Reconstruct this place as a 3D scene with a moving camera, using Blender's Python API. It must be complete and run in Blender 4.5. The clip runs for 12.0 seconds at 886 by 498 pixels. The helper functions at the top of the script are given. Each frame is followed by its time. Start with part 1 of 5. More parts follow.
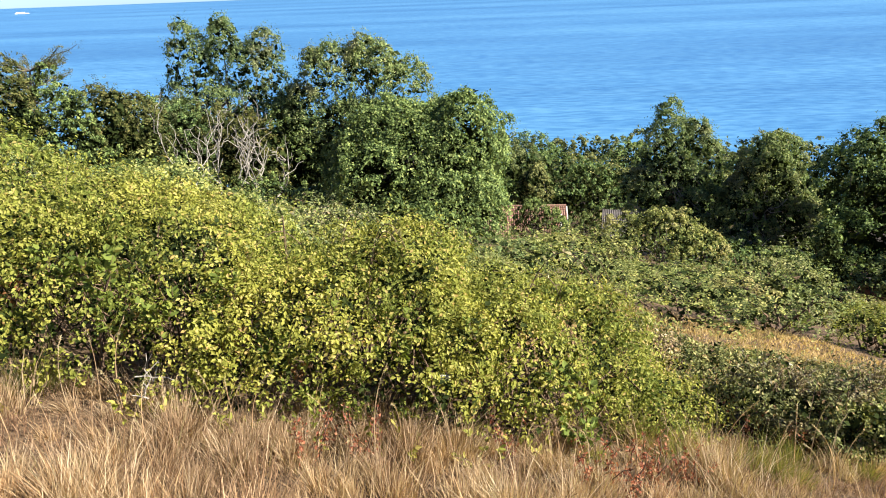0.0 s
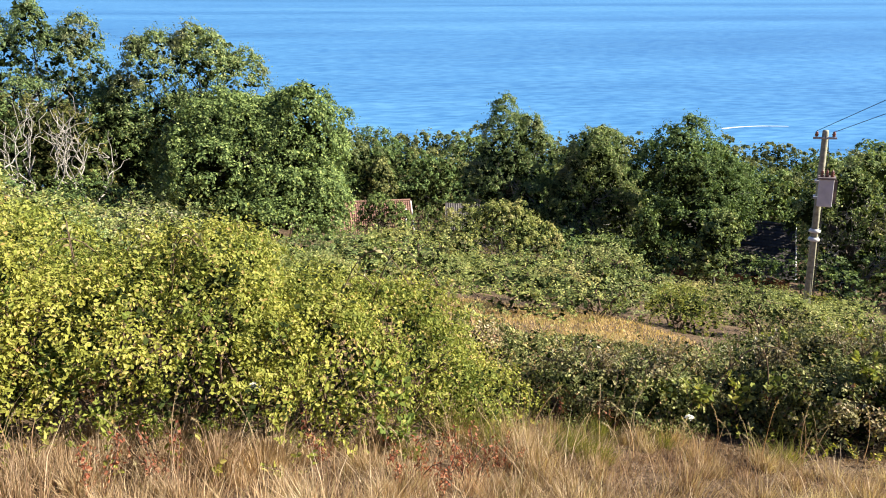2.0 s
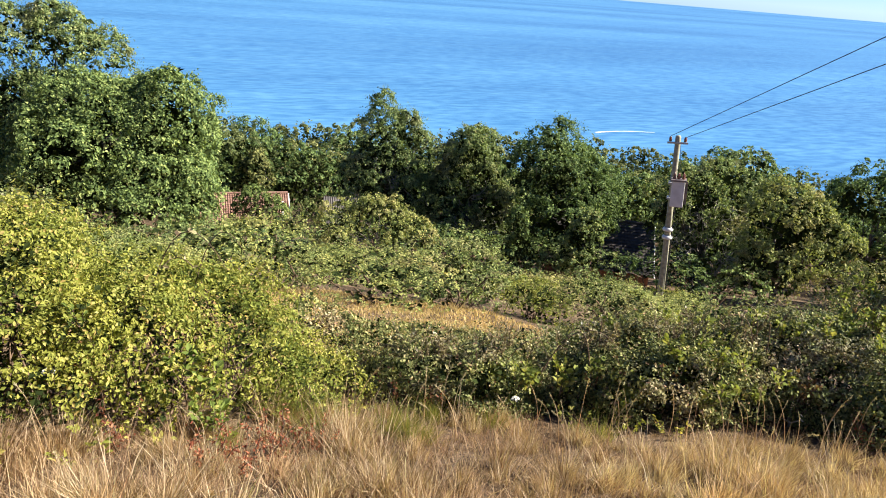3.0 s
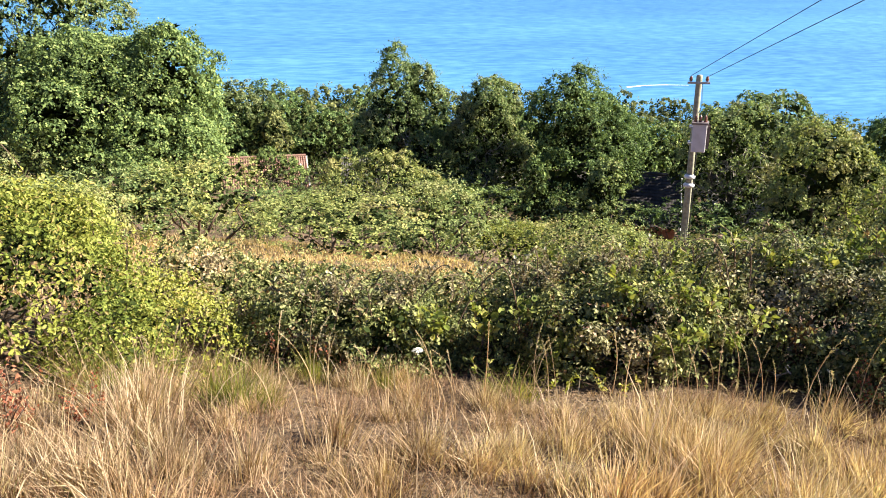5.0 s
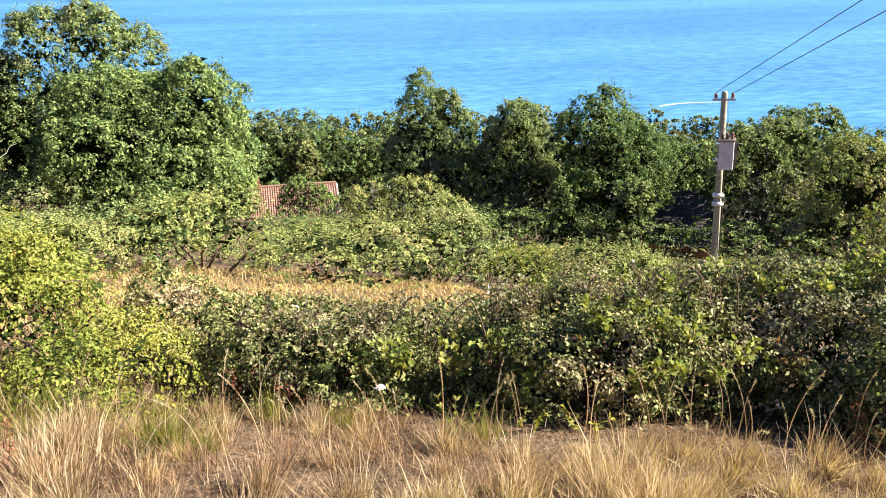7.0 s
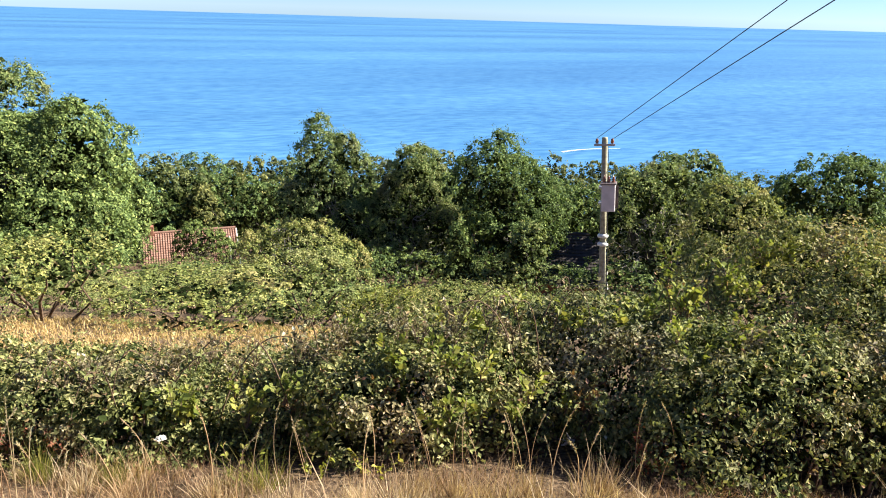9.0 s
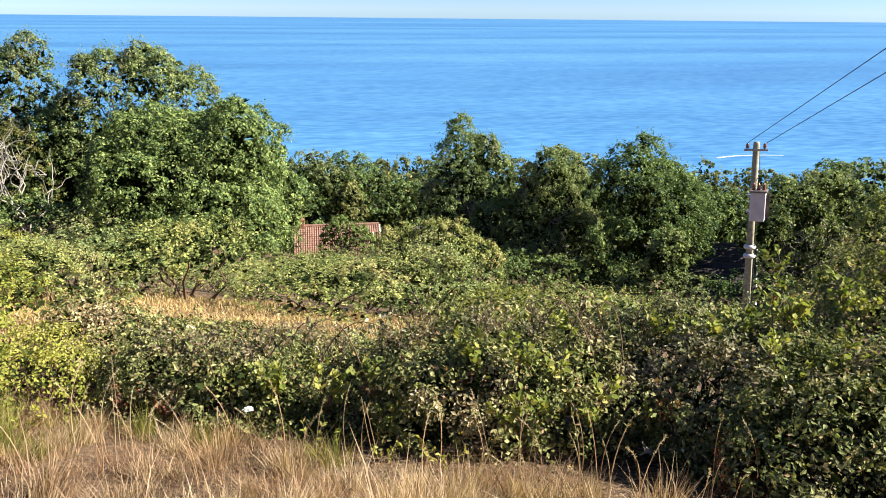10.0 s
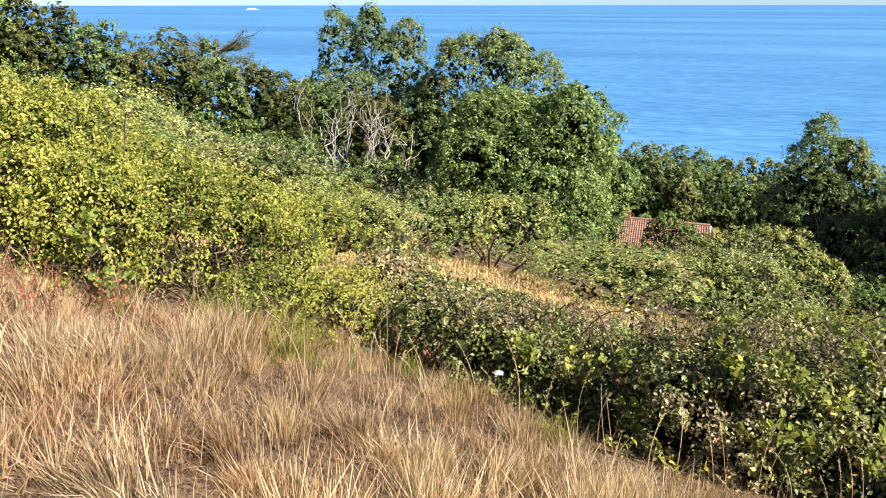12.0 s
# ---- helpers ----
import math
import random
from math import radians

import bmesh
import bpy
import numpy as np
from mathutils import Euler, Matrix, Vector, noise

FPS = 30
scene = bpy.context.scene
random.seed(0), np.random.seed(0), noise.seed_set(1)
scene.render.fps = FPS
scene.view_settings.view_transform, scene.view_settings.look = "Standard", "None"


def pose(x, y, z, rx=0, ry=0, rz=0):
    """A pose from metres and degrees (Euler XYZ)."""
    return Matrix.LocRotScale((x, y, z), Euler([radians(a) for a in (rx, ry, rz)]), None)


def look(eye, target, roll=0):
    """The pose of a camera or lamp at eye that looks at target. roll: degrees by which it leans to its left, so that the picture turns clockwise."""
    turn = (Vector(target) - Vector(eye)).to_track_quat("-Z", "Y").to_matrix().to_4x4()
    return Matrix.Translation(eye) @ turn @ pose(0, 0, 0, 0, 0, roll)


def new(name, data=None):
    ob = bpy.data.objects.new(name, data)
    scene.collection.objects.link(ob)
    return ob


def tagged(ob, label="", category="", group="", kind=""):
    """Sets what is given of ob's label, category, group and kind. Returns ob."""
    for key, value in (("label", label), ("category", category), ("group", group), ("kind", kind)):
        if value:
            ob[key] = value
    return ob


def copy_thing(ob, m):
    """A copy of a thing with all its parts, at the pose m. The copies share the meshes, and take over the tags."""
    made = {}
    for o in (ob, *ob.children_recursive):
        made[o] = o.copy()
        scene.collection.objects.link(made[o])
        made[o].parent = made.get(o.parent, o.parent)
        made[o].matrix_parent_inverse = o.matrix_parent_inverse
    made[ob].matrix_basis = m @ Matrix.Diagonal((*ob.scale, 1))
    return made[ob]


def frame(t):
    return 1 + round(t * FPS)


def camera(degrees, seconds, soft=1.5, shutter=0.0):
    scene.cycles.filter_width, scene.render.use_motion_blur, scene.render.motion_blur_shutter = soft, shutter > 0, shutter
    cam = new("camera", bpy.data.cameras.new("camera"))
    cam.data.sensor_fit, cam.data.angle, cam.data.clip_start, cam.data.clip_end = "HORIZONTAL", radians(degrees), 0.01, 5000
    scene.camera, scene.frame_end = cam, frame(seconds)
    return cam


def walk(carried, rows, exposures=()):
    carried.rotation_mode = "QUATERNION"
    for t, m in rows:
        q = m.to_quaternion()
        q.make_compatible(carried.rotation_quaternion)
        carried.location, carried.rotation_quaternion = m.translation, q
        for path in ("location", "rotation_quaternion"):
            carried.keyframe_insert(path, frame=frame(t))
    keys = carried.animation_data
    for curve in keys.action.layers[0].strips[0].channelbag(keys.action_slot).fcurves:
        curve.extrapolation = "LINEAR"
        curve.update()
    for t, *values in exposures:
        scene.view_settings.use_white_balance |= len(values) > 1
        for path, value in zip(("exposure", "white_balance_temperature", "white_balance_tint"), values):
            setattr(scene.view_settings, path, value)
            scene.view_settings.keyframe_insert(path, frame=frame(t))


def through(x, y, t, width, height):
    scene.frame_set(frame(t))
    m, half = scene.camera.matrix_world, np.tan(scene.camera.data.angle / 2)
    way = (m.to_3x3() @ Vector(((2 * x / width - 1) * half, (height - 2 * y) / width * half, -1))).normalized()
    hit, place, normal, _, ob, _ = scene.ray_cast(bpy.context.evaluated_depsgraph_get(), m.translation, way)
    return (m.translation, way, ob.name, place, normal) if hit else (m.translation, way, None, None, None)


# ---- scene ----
cam = camera(63.78, 12.0, soft=1.0)

# seconds, eye x y z, yaw, pitch, roll
PATH = [
    (0.0, -0.000, -0.000, 0.000, 0.00, -20.43, -2.10),
    (0.5, 0.141, -0.005, 0.010, 3.22, -20.93, -3.65),
    (1.0, 0.202, -0.025, 0.020, 0.62, -20.65, -3.28),
    (1.5, 0.238, -0.009, 0.014, -5.42, -20.61, -1.91),
    (2.0, 0.246, 0.029, 0.003, -12.95, -20.98, 0.52),
    (2.5, 0.307, 0.040, -0.008, -18.82, -21.03, 3.11),
    (3.0, 0.619, -0.130, -0.050, -23.02, -20.89, 4.80),
    (3.2, 0.757, -0.201, -0.039, -26.22, -20.94, 5.25),
    (4.8, 1.917, 0.543, -0.747, -22.43, -23.69, 2.86),
    (5.0, 2.026, 0.509, -0.765, -20.34, -24.01, 2.34),
    (5.5, 2.235, 0.494, -0.804, -18.35, -24.32, 1.67),
    (6.0, 2.427, 0.556, -0.817, -16.76, -24.09, 1.04),
    (6.5, 2.451, 0.585, -0.811, -15.98, -23.42, 0.36),
    (7.0, 2.543, 0.557, -0.794, -17.19, -22.18, 0.03),
    (7.5, 2.710, 0.473, -0.792, -20.32, -20.80, 0.25),
    (7.7, 2.817, 0.394, -0.810, -21.80, -20.28, 0.48),
    (9.3, 3.387, 0.327, -0.857, -24.63, -18.28, 1.65),
    (9.5, 3.470, 0.289, -0.866, -22.01, -18.38, 1.45),
    (10.0, 3.633, 0.198, -0.881, -12.71, -18.59, 0.54),
    (10.5, 3.721, 0.253, -0.929, 0.01, -18.87, -1.18),
    (11.0, 3.841, 0.296, -0.928, 7.88, -19.52, 0.07),
    (11.5, 3.988, 0.188, -0.933, 12.21, -19.70, 0.32),
    (12.0, 3.999, 0.180, -0.936, 14.48, -19.53, -0.04),
]


def eye_pose(x, y, z, yaw, pitch, roll):
    yw, pt = radians(yaw), radians(pitch)
    ahead = Vector((-math.sin(yw) * math.cos(pt), math.cos(yw) * math.cos(pt), math.sin(pt)))
    return look((x, y, z), Vector((x, y, z)) + ahead, roll)


EXPOSURES = [(0.0, 1.45), (3.0, 1.5), (5.0, 1.82), (6.6, 1.85), (7.6, 1.72), (9.3, 1.55), (12.0, 1.48)]
walk(cam, [(r[0], eye_pose(*r[1:])) for r in PATH], EXPOSURES)

# ---- world and sun ----
SUN_TO = Vector((0.80, -0.25, 0.58)).normalized()
world = bpy.data.worlds.new("sky")
scene.world = world
world.use_nodes = True
wn = world.node_tree.nodes
sky = wn.new("ShaderNodeTexSky")
sky.sky_type, sky.sun_disc = "NISHITA", False
sky.altitude, sky.air_density, sky.dust_density, sky.ozone_density = 100, 0.7, 0.0, 4.0
sky.sun_elevation = math.asin(SUN_TO.z)
sky.sun_rotation = math.atan2(SUN_TO.x, SUN_TO.y)
wn["Background"].inputs["Strength"].default_value = 0.045
tint = wn.new("ShaderNodeMix")
tint.data_type, tint.blend_type = "RGBA", "MULTIPLY"
tint.inputs[0].default_value, tint.inputs[7].default_value = 1.0, (0.76, 0.93, 1.28, 1)
world.node_tree.links.new(sky.outputs[0], tint.inputs[6])
world.node_tree.links.new(tint.outputs[2], wn["Background"].inputs["Color"])
sun_data = bpy.data.lights.new("sun", "SUN")
sun_data.energy, sun_data.angle, sun_data.color = 5.0, radians(0.53), (1.0, 0.93, 0.80)
sun = new("sun", sun_data)
sun.matrix_world = look(SUN_TO * 60, (0, 0, 0))


# ---- materials ----
class Nodes:
    """A small node builder round one Principled material."""

    def __init__(self, name, rough=0.6, spec=0.3, metal=0.0):
        self.mat = bpy.data.materials.new(name)
        self.mat.use_nodes = True
        self.tree = self.mat.node_tree
        self.bsdf = self.tree.nodes["Principled BSDF"]
        self.bsdf.inputs["Roughness"].default_value = rough
        self.bsdf.inputs["Specular IOR Level"].default_value = spec
        self.bsdf.inputs["Metallic"].default_value = metal

    def node(self, kind, **values):
        n = self.tree.nodes.new(kind)
        for key, value in values.items():
            n.inputs[key.replace("_", " ")].default_value = value
        return n

    def link(self, a, b):
        self.tree.links.new(a, b)

    def ramp(self, fac, stops):
        n = self.tree.nodes.new("ShaderNodeValToRGB")
        els = n.color_ramp.elements
        while len(els) < len(stops):
            els.new(0.5)
        for el, (at, col) in zip(els, stops):
            el.position, el.color = at, (*col, 1)
        self.link(fac, n.inputs[0])
        return n.outputs[0]

    def noise(self, scale, detail=4.0, world_space=False):
        n = self.node("ShaderNodeTexNoise", Scale=scale, Detail=detail)
        if world_space:
            self.link(self.tree.nodes.new("ShaderNodeNewGeometry").outputs["Position"], n.inputs["Vector"])
        else:
            self.link(self.tree.nodes.new("ShaderNodeTexCoord").outputs["Object"], n.inputs["Vector"])
        return n.outputs["Fac"]

    def mix(self, fac, a, b, blend="MIX"):
        n = self.tree.nodes.new("ShaderNodeMix")
        n.data_type, n.blend_type = "RGBA", blend
        for sock, v in ((n.inputs[0], fac), (n.inputs[6], a), (n.inputs[7], b)):
            if hasattr(v, "links"):
                self.link(v, sock)
            elif isinstance(v, tuple):
                sock.default_value = (*v, 1)
            else:
                sock.default_value = v
        return n.outputs[2]

    def bump(self, height, strength, distance):
        n = self.node("ShaderNodeBump", Strength=strength, Distance=distance)
        self.link(height, n.inputs["Height"])
        self.link(n.outputs[0], self.bsdf.inputs["Normal"])

    def colour(self, out):
        self.link(out, self.bsdf.inputs["Base Color"])


def leaf_mat(name, stops, through=0.35, rough=0.6, spec=0.1, patch=0.5, patch_scale=1.3, dull=(0.55, 0.6, 0.5), bright=(1.15, 1.1, 1.0), other=None, other_scale=1.0, other_at=(0.48, 0.6)):
    """Leaves: colour by leaf, drifting in patches over the bush, with light passing through."""
    m = Nodes(name, rough, spec)
    island = m.tree.nodes.new("ShaderNodeNewGeometry").outputs["Random Per Island"]
    own = m.tree.nodes.new("ShaderNodeObjectInfo").outputs["Random"]
    base = m.ramp(island, stops)
    if other:
        where = m.ramp(m.noise(other_scale, 3.0, True), [(other_at[0], (0, 0, 0)), (other_at[1], (1, 1, 1))])
        base = m.mix(where, base, m.ramp(island, other))
    drift = m.ramp(m.noise(patch_scale, 3.0, True), [(0.35, dull), (0.65, bright)])
    col = m.mix(patch, base, drift, "MULTIPLY")
    vary = m.ramp(own, [(0.0, (0.8, 0.86, 0.8)), (1.0, (1.15, 1.1, 0.95))])
    col = m.mix(1.0, col, vary, "MULTIPLY")
    m.colour(col)
    trans = m.node("ShaderNodeBsdfTranslucent")
    m.link(m.mix(1.0, col, (1.38, 1.4, 0.78), "MULTIPLY"), trans.inputs["Color"])
    mixer = m.node("ShaderNodeMixShader", Fac=through)
    m.link(m.bsdf.outputs[0], mixer.inputs[1])
    m.link(trans.outputs[0], mixer.inputs[2])
    m.link(mixer.outputs[0], m.tree.nodes["Material Output"].inputs["Surface"])
    return m.mat


def bark_mat(name, dark, light, scale=18.0):
    m = Nodes(name, 0.85, 0.2)
    f = m.noise(scale, 6.0)
    m.colour(m.ramp(f, [(0.3, dark), (0.7, light)]))
    m.bump(f, 0.5, 0.02)
    return m.mat


LEAF_YELLOW = leaf_mat("yellow_green_leaf", [(0.0, (0.19, 0.205, 0.045)), (0.35, (0.3, 0.31, 0.07)), (0.7, (0.41, 0.4, 0.105)), (0.93, (0.52, 0.47, 0.18)), (1.0, (0.52, 0.34, 0.15))], 0.3, patch=0.6, patch_scale=2.0, dull=(0.6, 0.66, 0.55), bright=(1.2, 1.12, 1.0), other=[(0.0, (0.08, 0.105, 0.025)), (0.5, (0.2, 0.235, 0.055)), (0.9, (0.36, 0.38, 0.1)), (1.0, (0.46, 0.33, 0.14))], other_scale=1.2)
LEAF_BRAMBLE = leaf_mat("bramble_leaf", [(0.0, (0.0628, 0.08, 0.0349)), (0.45, (0.16, 0.189, 0.0806)), (0.75, (0.274, 0.303, 0.134)), (0.93, (0.435, 0.435, 0.215)), (1.0, (0.365, 0.228, 0.161))], 0.22, patch=0.7, patch_scale=2.4, dull=(0.6, 0.6, 0.56), bright=(1.35, 1.28, 1.2), other=[(0.0, (0.114, 0.0914, 0.0672)), (0.4, (0.263, 0.222, 0.148)), (0.75, (0.457, 0.4, 0.269)), (0.93, (0.628, 0.571, 0.457)), (1.0, (0.411, 0.194, 0.161))], other_scale=1.9, other_at=(0.5, 0.66))
LEAF_GREY = leaf_mat("dry_seeding_leaf", [(0.0, (0.14, 0.12, 0.07)), (0.5, (0.28, 0.23, 0.16)), (0.8, (0.46, 0.4, 0.32)), (1.0, (0.62, 0.57, 0.52))], 0.25)
LEAF_SCRUB = leaf_mat("scrub_leaf", [(0.0, (0.11, 0.143, 0.0538)), (0.4, (0.241, 0.286, 0.108)), (0.8, (0.395, 0.422, 0.168)), (1.0, (0.549, 0.525, 0.242))], 0.25, patch_scale=0.5, other=[(0.0, (0.165, 0.149, 0.0739)), (0.5, (0.351, 0.332, 0.161)), (1.0, (0.57, 0.514, 0.269))], other_scale=0.6, other_at=(0.5, 0.62))
LEAF_DARK = leaf_mat("dark_tree_leaf", [(0.0, (0.0662, 0.105, 0.045)), (0.5, (0.149, 0.216, 0.087)), (0.85, (0.265, 0.346, 0.135)), (1.0, (0.408, 0.47, 0.195))], 0.22, patch_scale=0.5)
# near-black leaf colour: the shade inside crowns is put into the colour
LEAF_PAINTED_SHADE = leaf_mat("painted_shade_leaf", [(0.0, (0.018, 0.026, 0.01)), (1.0, (0.045, 0.06, 0.02))], 0.1, rough=0.85, spec=0.03, patch=0.3)
LEAF_ASH = leaf_mat("ash_leaf", [(0.0, (0.0869, 0.126, 0.0586)), (0.5, (0.215, 0.283, 0.125)), (0.85, (0.348, 0.415, 0.182)), (1.0, (0.441, 0.415, 0.234))], 0.25, patch_scale=0.4, other=[(0.0, (0.127, 0.126, 0.0805)), (0.5, (0.278, 0.27, 0.161)), (1.0, (0.417, 0.402, 0.248))], other_scale=0.3, other_at=(0.52, 0.66))
LEAF_FAR = leaf_mat("far_tree_leaf", [(0.0, (0.0892, 0.111, 0.0575)), (0.5, (0.19, 0.217, 0.101)), (1.0, (0.357, 0.363, 0.159))], 0.22, patch_scale=0.15)
LEAF_LIME = leaf_mat("fresh_green_leaf", [(0.0, (0.14, 0.18, 0.04)), (0.5, (0.26, 0.29, 0.075)), (1.0, (0.42, 0.4, 0.14))], 0.3, patch=0.2)
LEAF_BROAD = leaf_mat("broad_green_leaf", [(0.0, (0.09, 0.13, 0.035)), (0.5, (0.2, 0.25, 0.06)), (0.9, (0.36, 0.4, 0.1)), (1.0, (0.48, 0.4, 0.14))], 0.3, patch=0.3)
LEAF_RED = leaf_mat("red_leaf", [(0.0, (0.16, 0.05, 0.035)), (0.5, (0.34, 0.12, 0.08)), (1.0, (0.48, 0.25, 0.16))], 0.3, patch=0.2)
LEAF_CYPRESS = leaf_mat("cypress_spray", [(0.0, (0.06, 0.072, 0.03)), (0.6, (0.132, 0.144, 0.048)), (1.0, (0.264, 0.228, 0.096))], 0.15, patch_scale=0.4)
STRAW = leaf_mat("dry_grass", [(0.0, (0.165, 0.11, 0.0801)), (0.25, (0.363, 0.264, 0.185)), (0.65, (0.614, 0.477, 0.351)), (0.95, (0.812, 0.68, 0.554)), (1.0, (0.319, 0.319, 0.147))], 0.3, 0.5, 0.2, patch=0.8, patch_scale=1.7, dull=(0.62, 0.47, 0.4), bright=(1.15, 1.1, 1.05))
THATCH = leaf_mat("matted_dead_grass", [(0.0, (0.094, 0.0575, 0.0462)), (0.4, (0.23, 0.152, 0.116)), (0.8, (0.439, 0.314, 0.231)), (1.0, (0.627, 0.491, 0.381))], 0.25, 0.6, 0.1, patch=0.8, patch_scale=2.6, dull=(0.55, 0.42, 0.36), bright=(1.2, 1.12, 1.05))
STRAW_PALE = leaf_mat("pale_field_grass", [(0.0, (0.33, 0.23, 0.13)), (0.5, (0.56, 0.42, 0.24)), (1.0, (0.72, 0.57, 0.36))], 0.3, patch=0.5, patch_scale=0.9)
STRAW_PINK = leaf_mat("pinkish_dry_grass", [(0.0, (0.302, 0.173, 0.108)), (0.5, (0.583, 0.389, 0.259)), (1.0, (0.756, 0.562, 0.4))], 0.3, 0.5, 0.2, patch=0.5, patch_scale=1.2)
SEED = leaf_mat("bleached_seed", [(0.0, (0.4, 0.32, 0.2)), (1.0, (0.68, 0.6, 0.44))], 0.3, patch=0.2)
LEAF_RUST = leaf_mat("withered_leaf", [(0.0, (0.16, 0.08, 0.04)), (0.6, (0.34, 0.18, 0.09)), (1.0, (0.46, 0.3, 0.18))], 0.3, patch=0.2)
GREEN_GRASS = leaf_mat("green_grass", [(0.0, (0.1, 0.13, 0.03)), (0.5, (0.22, 0.23, 0.06)), (1.0, (0.42, 0.34, 0.12))], 0.35, patch=0.4)
BARK = bark_mat("grey_bark", (0.06, 0.05, 0.04), (0.2, 0.18, 0.15))
BARK_PALE = bark_mat("pale_bark", (0.2, 0.18, 0.15), (0.48, 0.45, 0.4))
TWIG = bark_mat("brown_twig", (0.07, 0.045, 0.03), (0.22, 0.15, 0.1), 30.0)

m = Nodes("hillside_earth", 0.95, 0.1)
big, fine = m.noise(0.8, 5.0, True), m.noise(26.0, 6.0, True)
m.colour(m.mix(0.55, m.ramp(big, [(0.35, (0.06, 0.04, 0.028)), (0.5, (0.13, 0.085, 0.058)), (0.7, (0.22, 0.15, 0.1))]), m.ramp(fine, [(0.35, (0.03, 0.02, 0.013)), (0.65, (0.27, 0.19, 0.11))])))
m.bump(fine, 0.8, 0.05)
EARTH = m.mat

m = Nodes("sea_water", 0.4, 0.25)
where = m.tree.nodes.new("ShaderNodeNewGeometry").outputs["Position"]


def sea_noise(sx, sy, detail):
    mp = m.node("ShaderNodeMapping", Scale=(sx, sy, 1.0))
    n = m.node("ShaderNodeTexNoise", Scale=1.0, Detail=detail)
    m.link(where, mp.inputs["Vector"])
    m.link(mp.outputs[0], n.inputs["Vector"])
    return n.outputs["Fac"]


current, swell, ripple = sea_noise(0.0008, 0.0045, 5.0), sea_noise(0.015, 0.05, 6.0), sea_noise(0.09, 0.26, 6.0)
water = m.ramp(current, [(0.36, (0.055, 0.18, 0.37)), (0.5, (0.07, 0.22, 0.43)), (0.64, (0.09, 0.26, 0.47))])
water = m.mix(0.75, water, m.ramp(swell, [(0.36, (0.8, 0.87, 0.92)), (0.64, (1.18, 1.11, 1.06))]), "MULTIPLY")
water = m.mix(0.8, water, m.ramp(ripple, [(0.38, (0.66, 0.76, 0.84)), (0.62, (1.4, 1.24, 1.12))]), "MULTIPLY")
m.colour(water)
m.bump(ripple, 0.5, 0.8)
SEA = m.mat


def plain_mat(name, dark, light, scale, rough=0.7, spec=0.3, metal=0.0, bump=0.3):
    q = Nodes(name, rough, spec, metal)
    f = q.noise(scale, 5.0)
    q.colour(q.ramp(f, [(0.3, dark), (0.7, light)]))
    q.bump(f, bump, 0.01)
    return q.mat


POLE_WOOD = plain_mat("weathered_pole_wood", (0.2, 0.19, 0.13), (0.42, 0.4, 0.28), 7.0)
STEEL = plain_mat("grey_galvanised_steel", (0.3, 0.31, 0.32), (0.5, 0.5, 0.5), 6.0, 0.5, 0.4, 0.4)
CASE_GREY = plain_mat("pale_grey_paint", (0.52, 0.5, 0.5), (0.68, 0.65, 0.65), 3.0, 0.55)
CASE_DARK = plain_mat("dark_grey_cooling_fin", (0.12, 0.1, 0.1), (0.25, 0.2, 0.18), 5.0, 0.6)
PORCELAIN = plain_mat("brown_porcelain", (0.18, 0.07, 0.04), (0.3, 0.12, 0.08), 8.0, 0.25, 0.5)
PORCELAIN_PALE = plain_mat("pale_porcelain", (0.6, 0.6, 0.55), (0.8, 0.8, 0.75), 8.0, 0.3, 0.5)
WIRE = plain_mat("dark_cable", (0.02, 0.02, 0.022), (0.05, 0.05, 0.05), 5.0, 0.5)
ROOF_RED = plain_mat("red_clay_pantile", (0.18, 0.095, 0.07), (0.34, 0.2, 0.155), 2.3, 0.85)
ROOF_DARK = plain_mat("dark_slate_roof", (0.05, 0.045, 0.045), (0.11, 0.098, 0.095), 1.5, 0.95, 0.05)
ROOF_GREY = plain_mat("grey_corrugated_sheet", (0.09, 0.08, 0.075), (0.16, 0.145, 0.135), 1.5, 0.9)
RENDERED = plain_mat("cream_rendered_wall", (0.5, 0.45, 0.36), (0.7, 0.64, 0.54), 1.5, 0.9)
BRICKWORK = plain_mat("old_brick", (0.22, 0.1, 0.06), (0.4, 0.2, 0.13), 5.0, 0.9)
WHITE_PAINT = plain_mat("white_paint", (0.68, 0.67, 0.64), (0.82, 0.81, 0.78), 5.0, 0.5)
FOAM = plain_mat("white_foam", (0.6, 0.68, 0.75), (0.85, 0.88, 0.9), 0.3, 0.9)
PETAL = plain_mat("white_flower", (0.6, 0.58, 0.5), (0.82, 0.8, 0.72), 60.0, 0.8)


# ---- mesh helpers ----
def raw_mesh(name, verts, faces, mat, smooth=False):
    """verts (n, 3), faces (k, c), all faces with the same number of corners."""
    me = bpy.data.meshes.new(name)
    verts, faces = np.asarray(verts, np.float32), np.asarray(faces, np.int32)
    k, c = faces.shape
    me.vertices.add(len(verts))
    me.vertices.foreach_set("co", verts.ravel())
    me.loops.add(k * c)
    me.loops.foreach_set("vertex_index", faces.ravel())
    me.polygons.add(k)
    me.polygons.foreach_set("loop_start", np.arange(0, k * c, c, dtype=np.int32))
    me.polygons.foreach_set("use_smooth", np.full(k, smooth))
    me.update(calc_edges=True)
    me.materials.append(mat)
    return me


def part(name, me, parent=None, label=""):
    ob = new(name, me)
    if parent:
        ob.parent = parent
    if label:
        ob["label"] = label
    if name in ("crown", "foliage", "inner_foliage", "leaf_spray", "bare_branch", "seed_head", "seed_spike", "flower_head"):
        ob["kind"] = "stuff"
    return ob


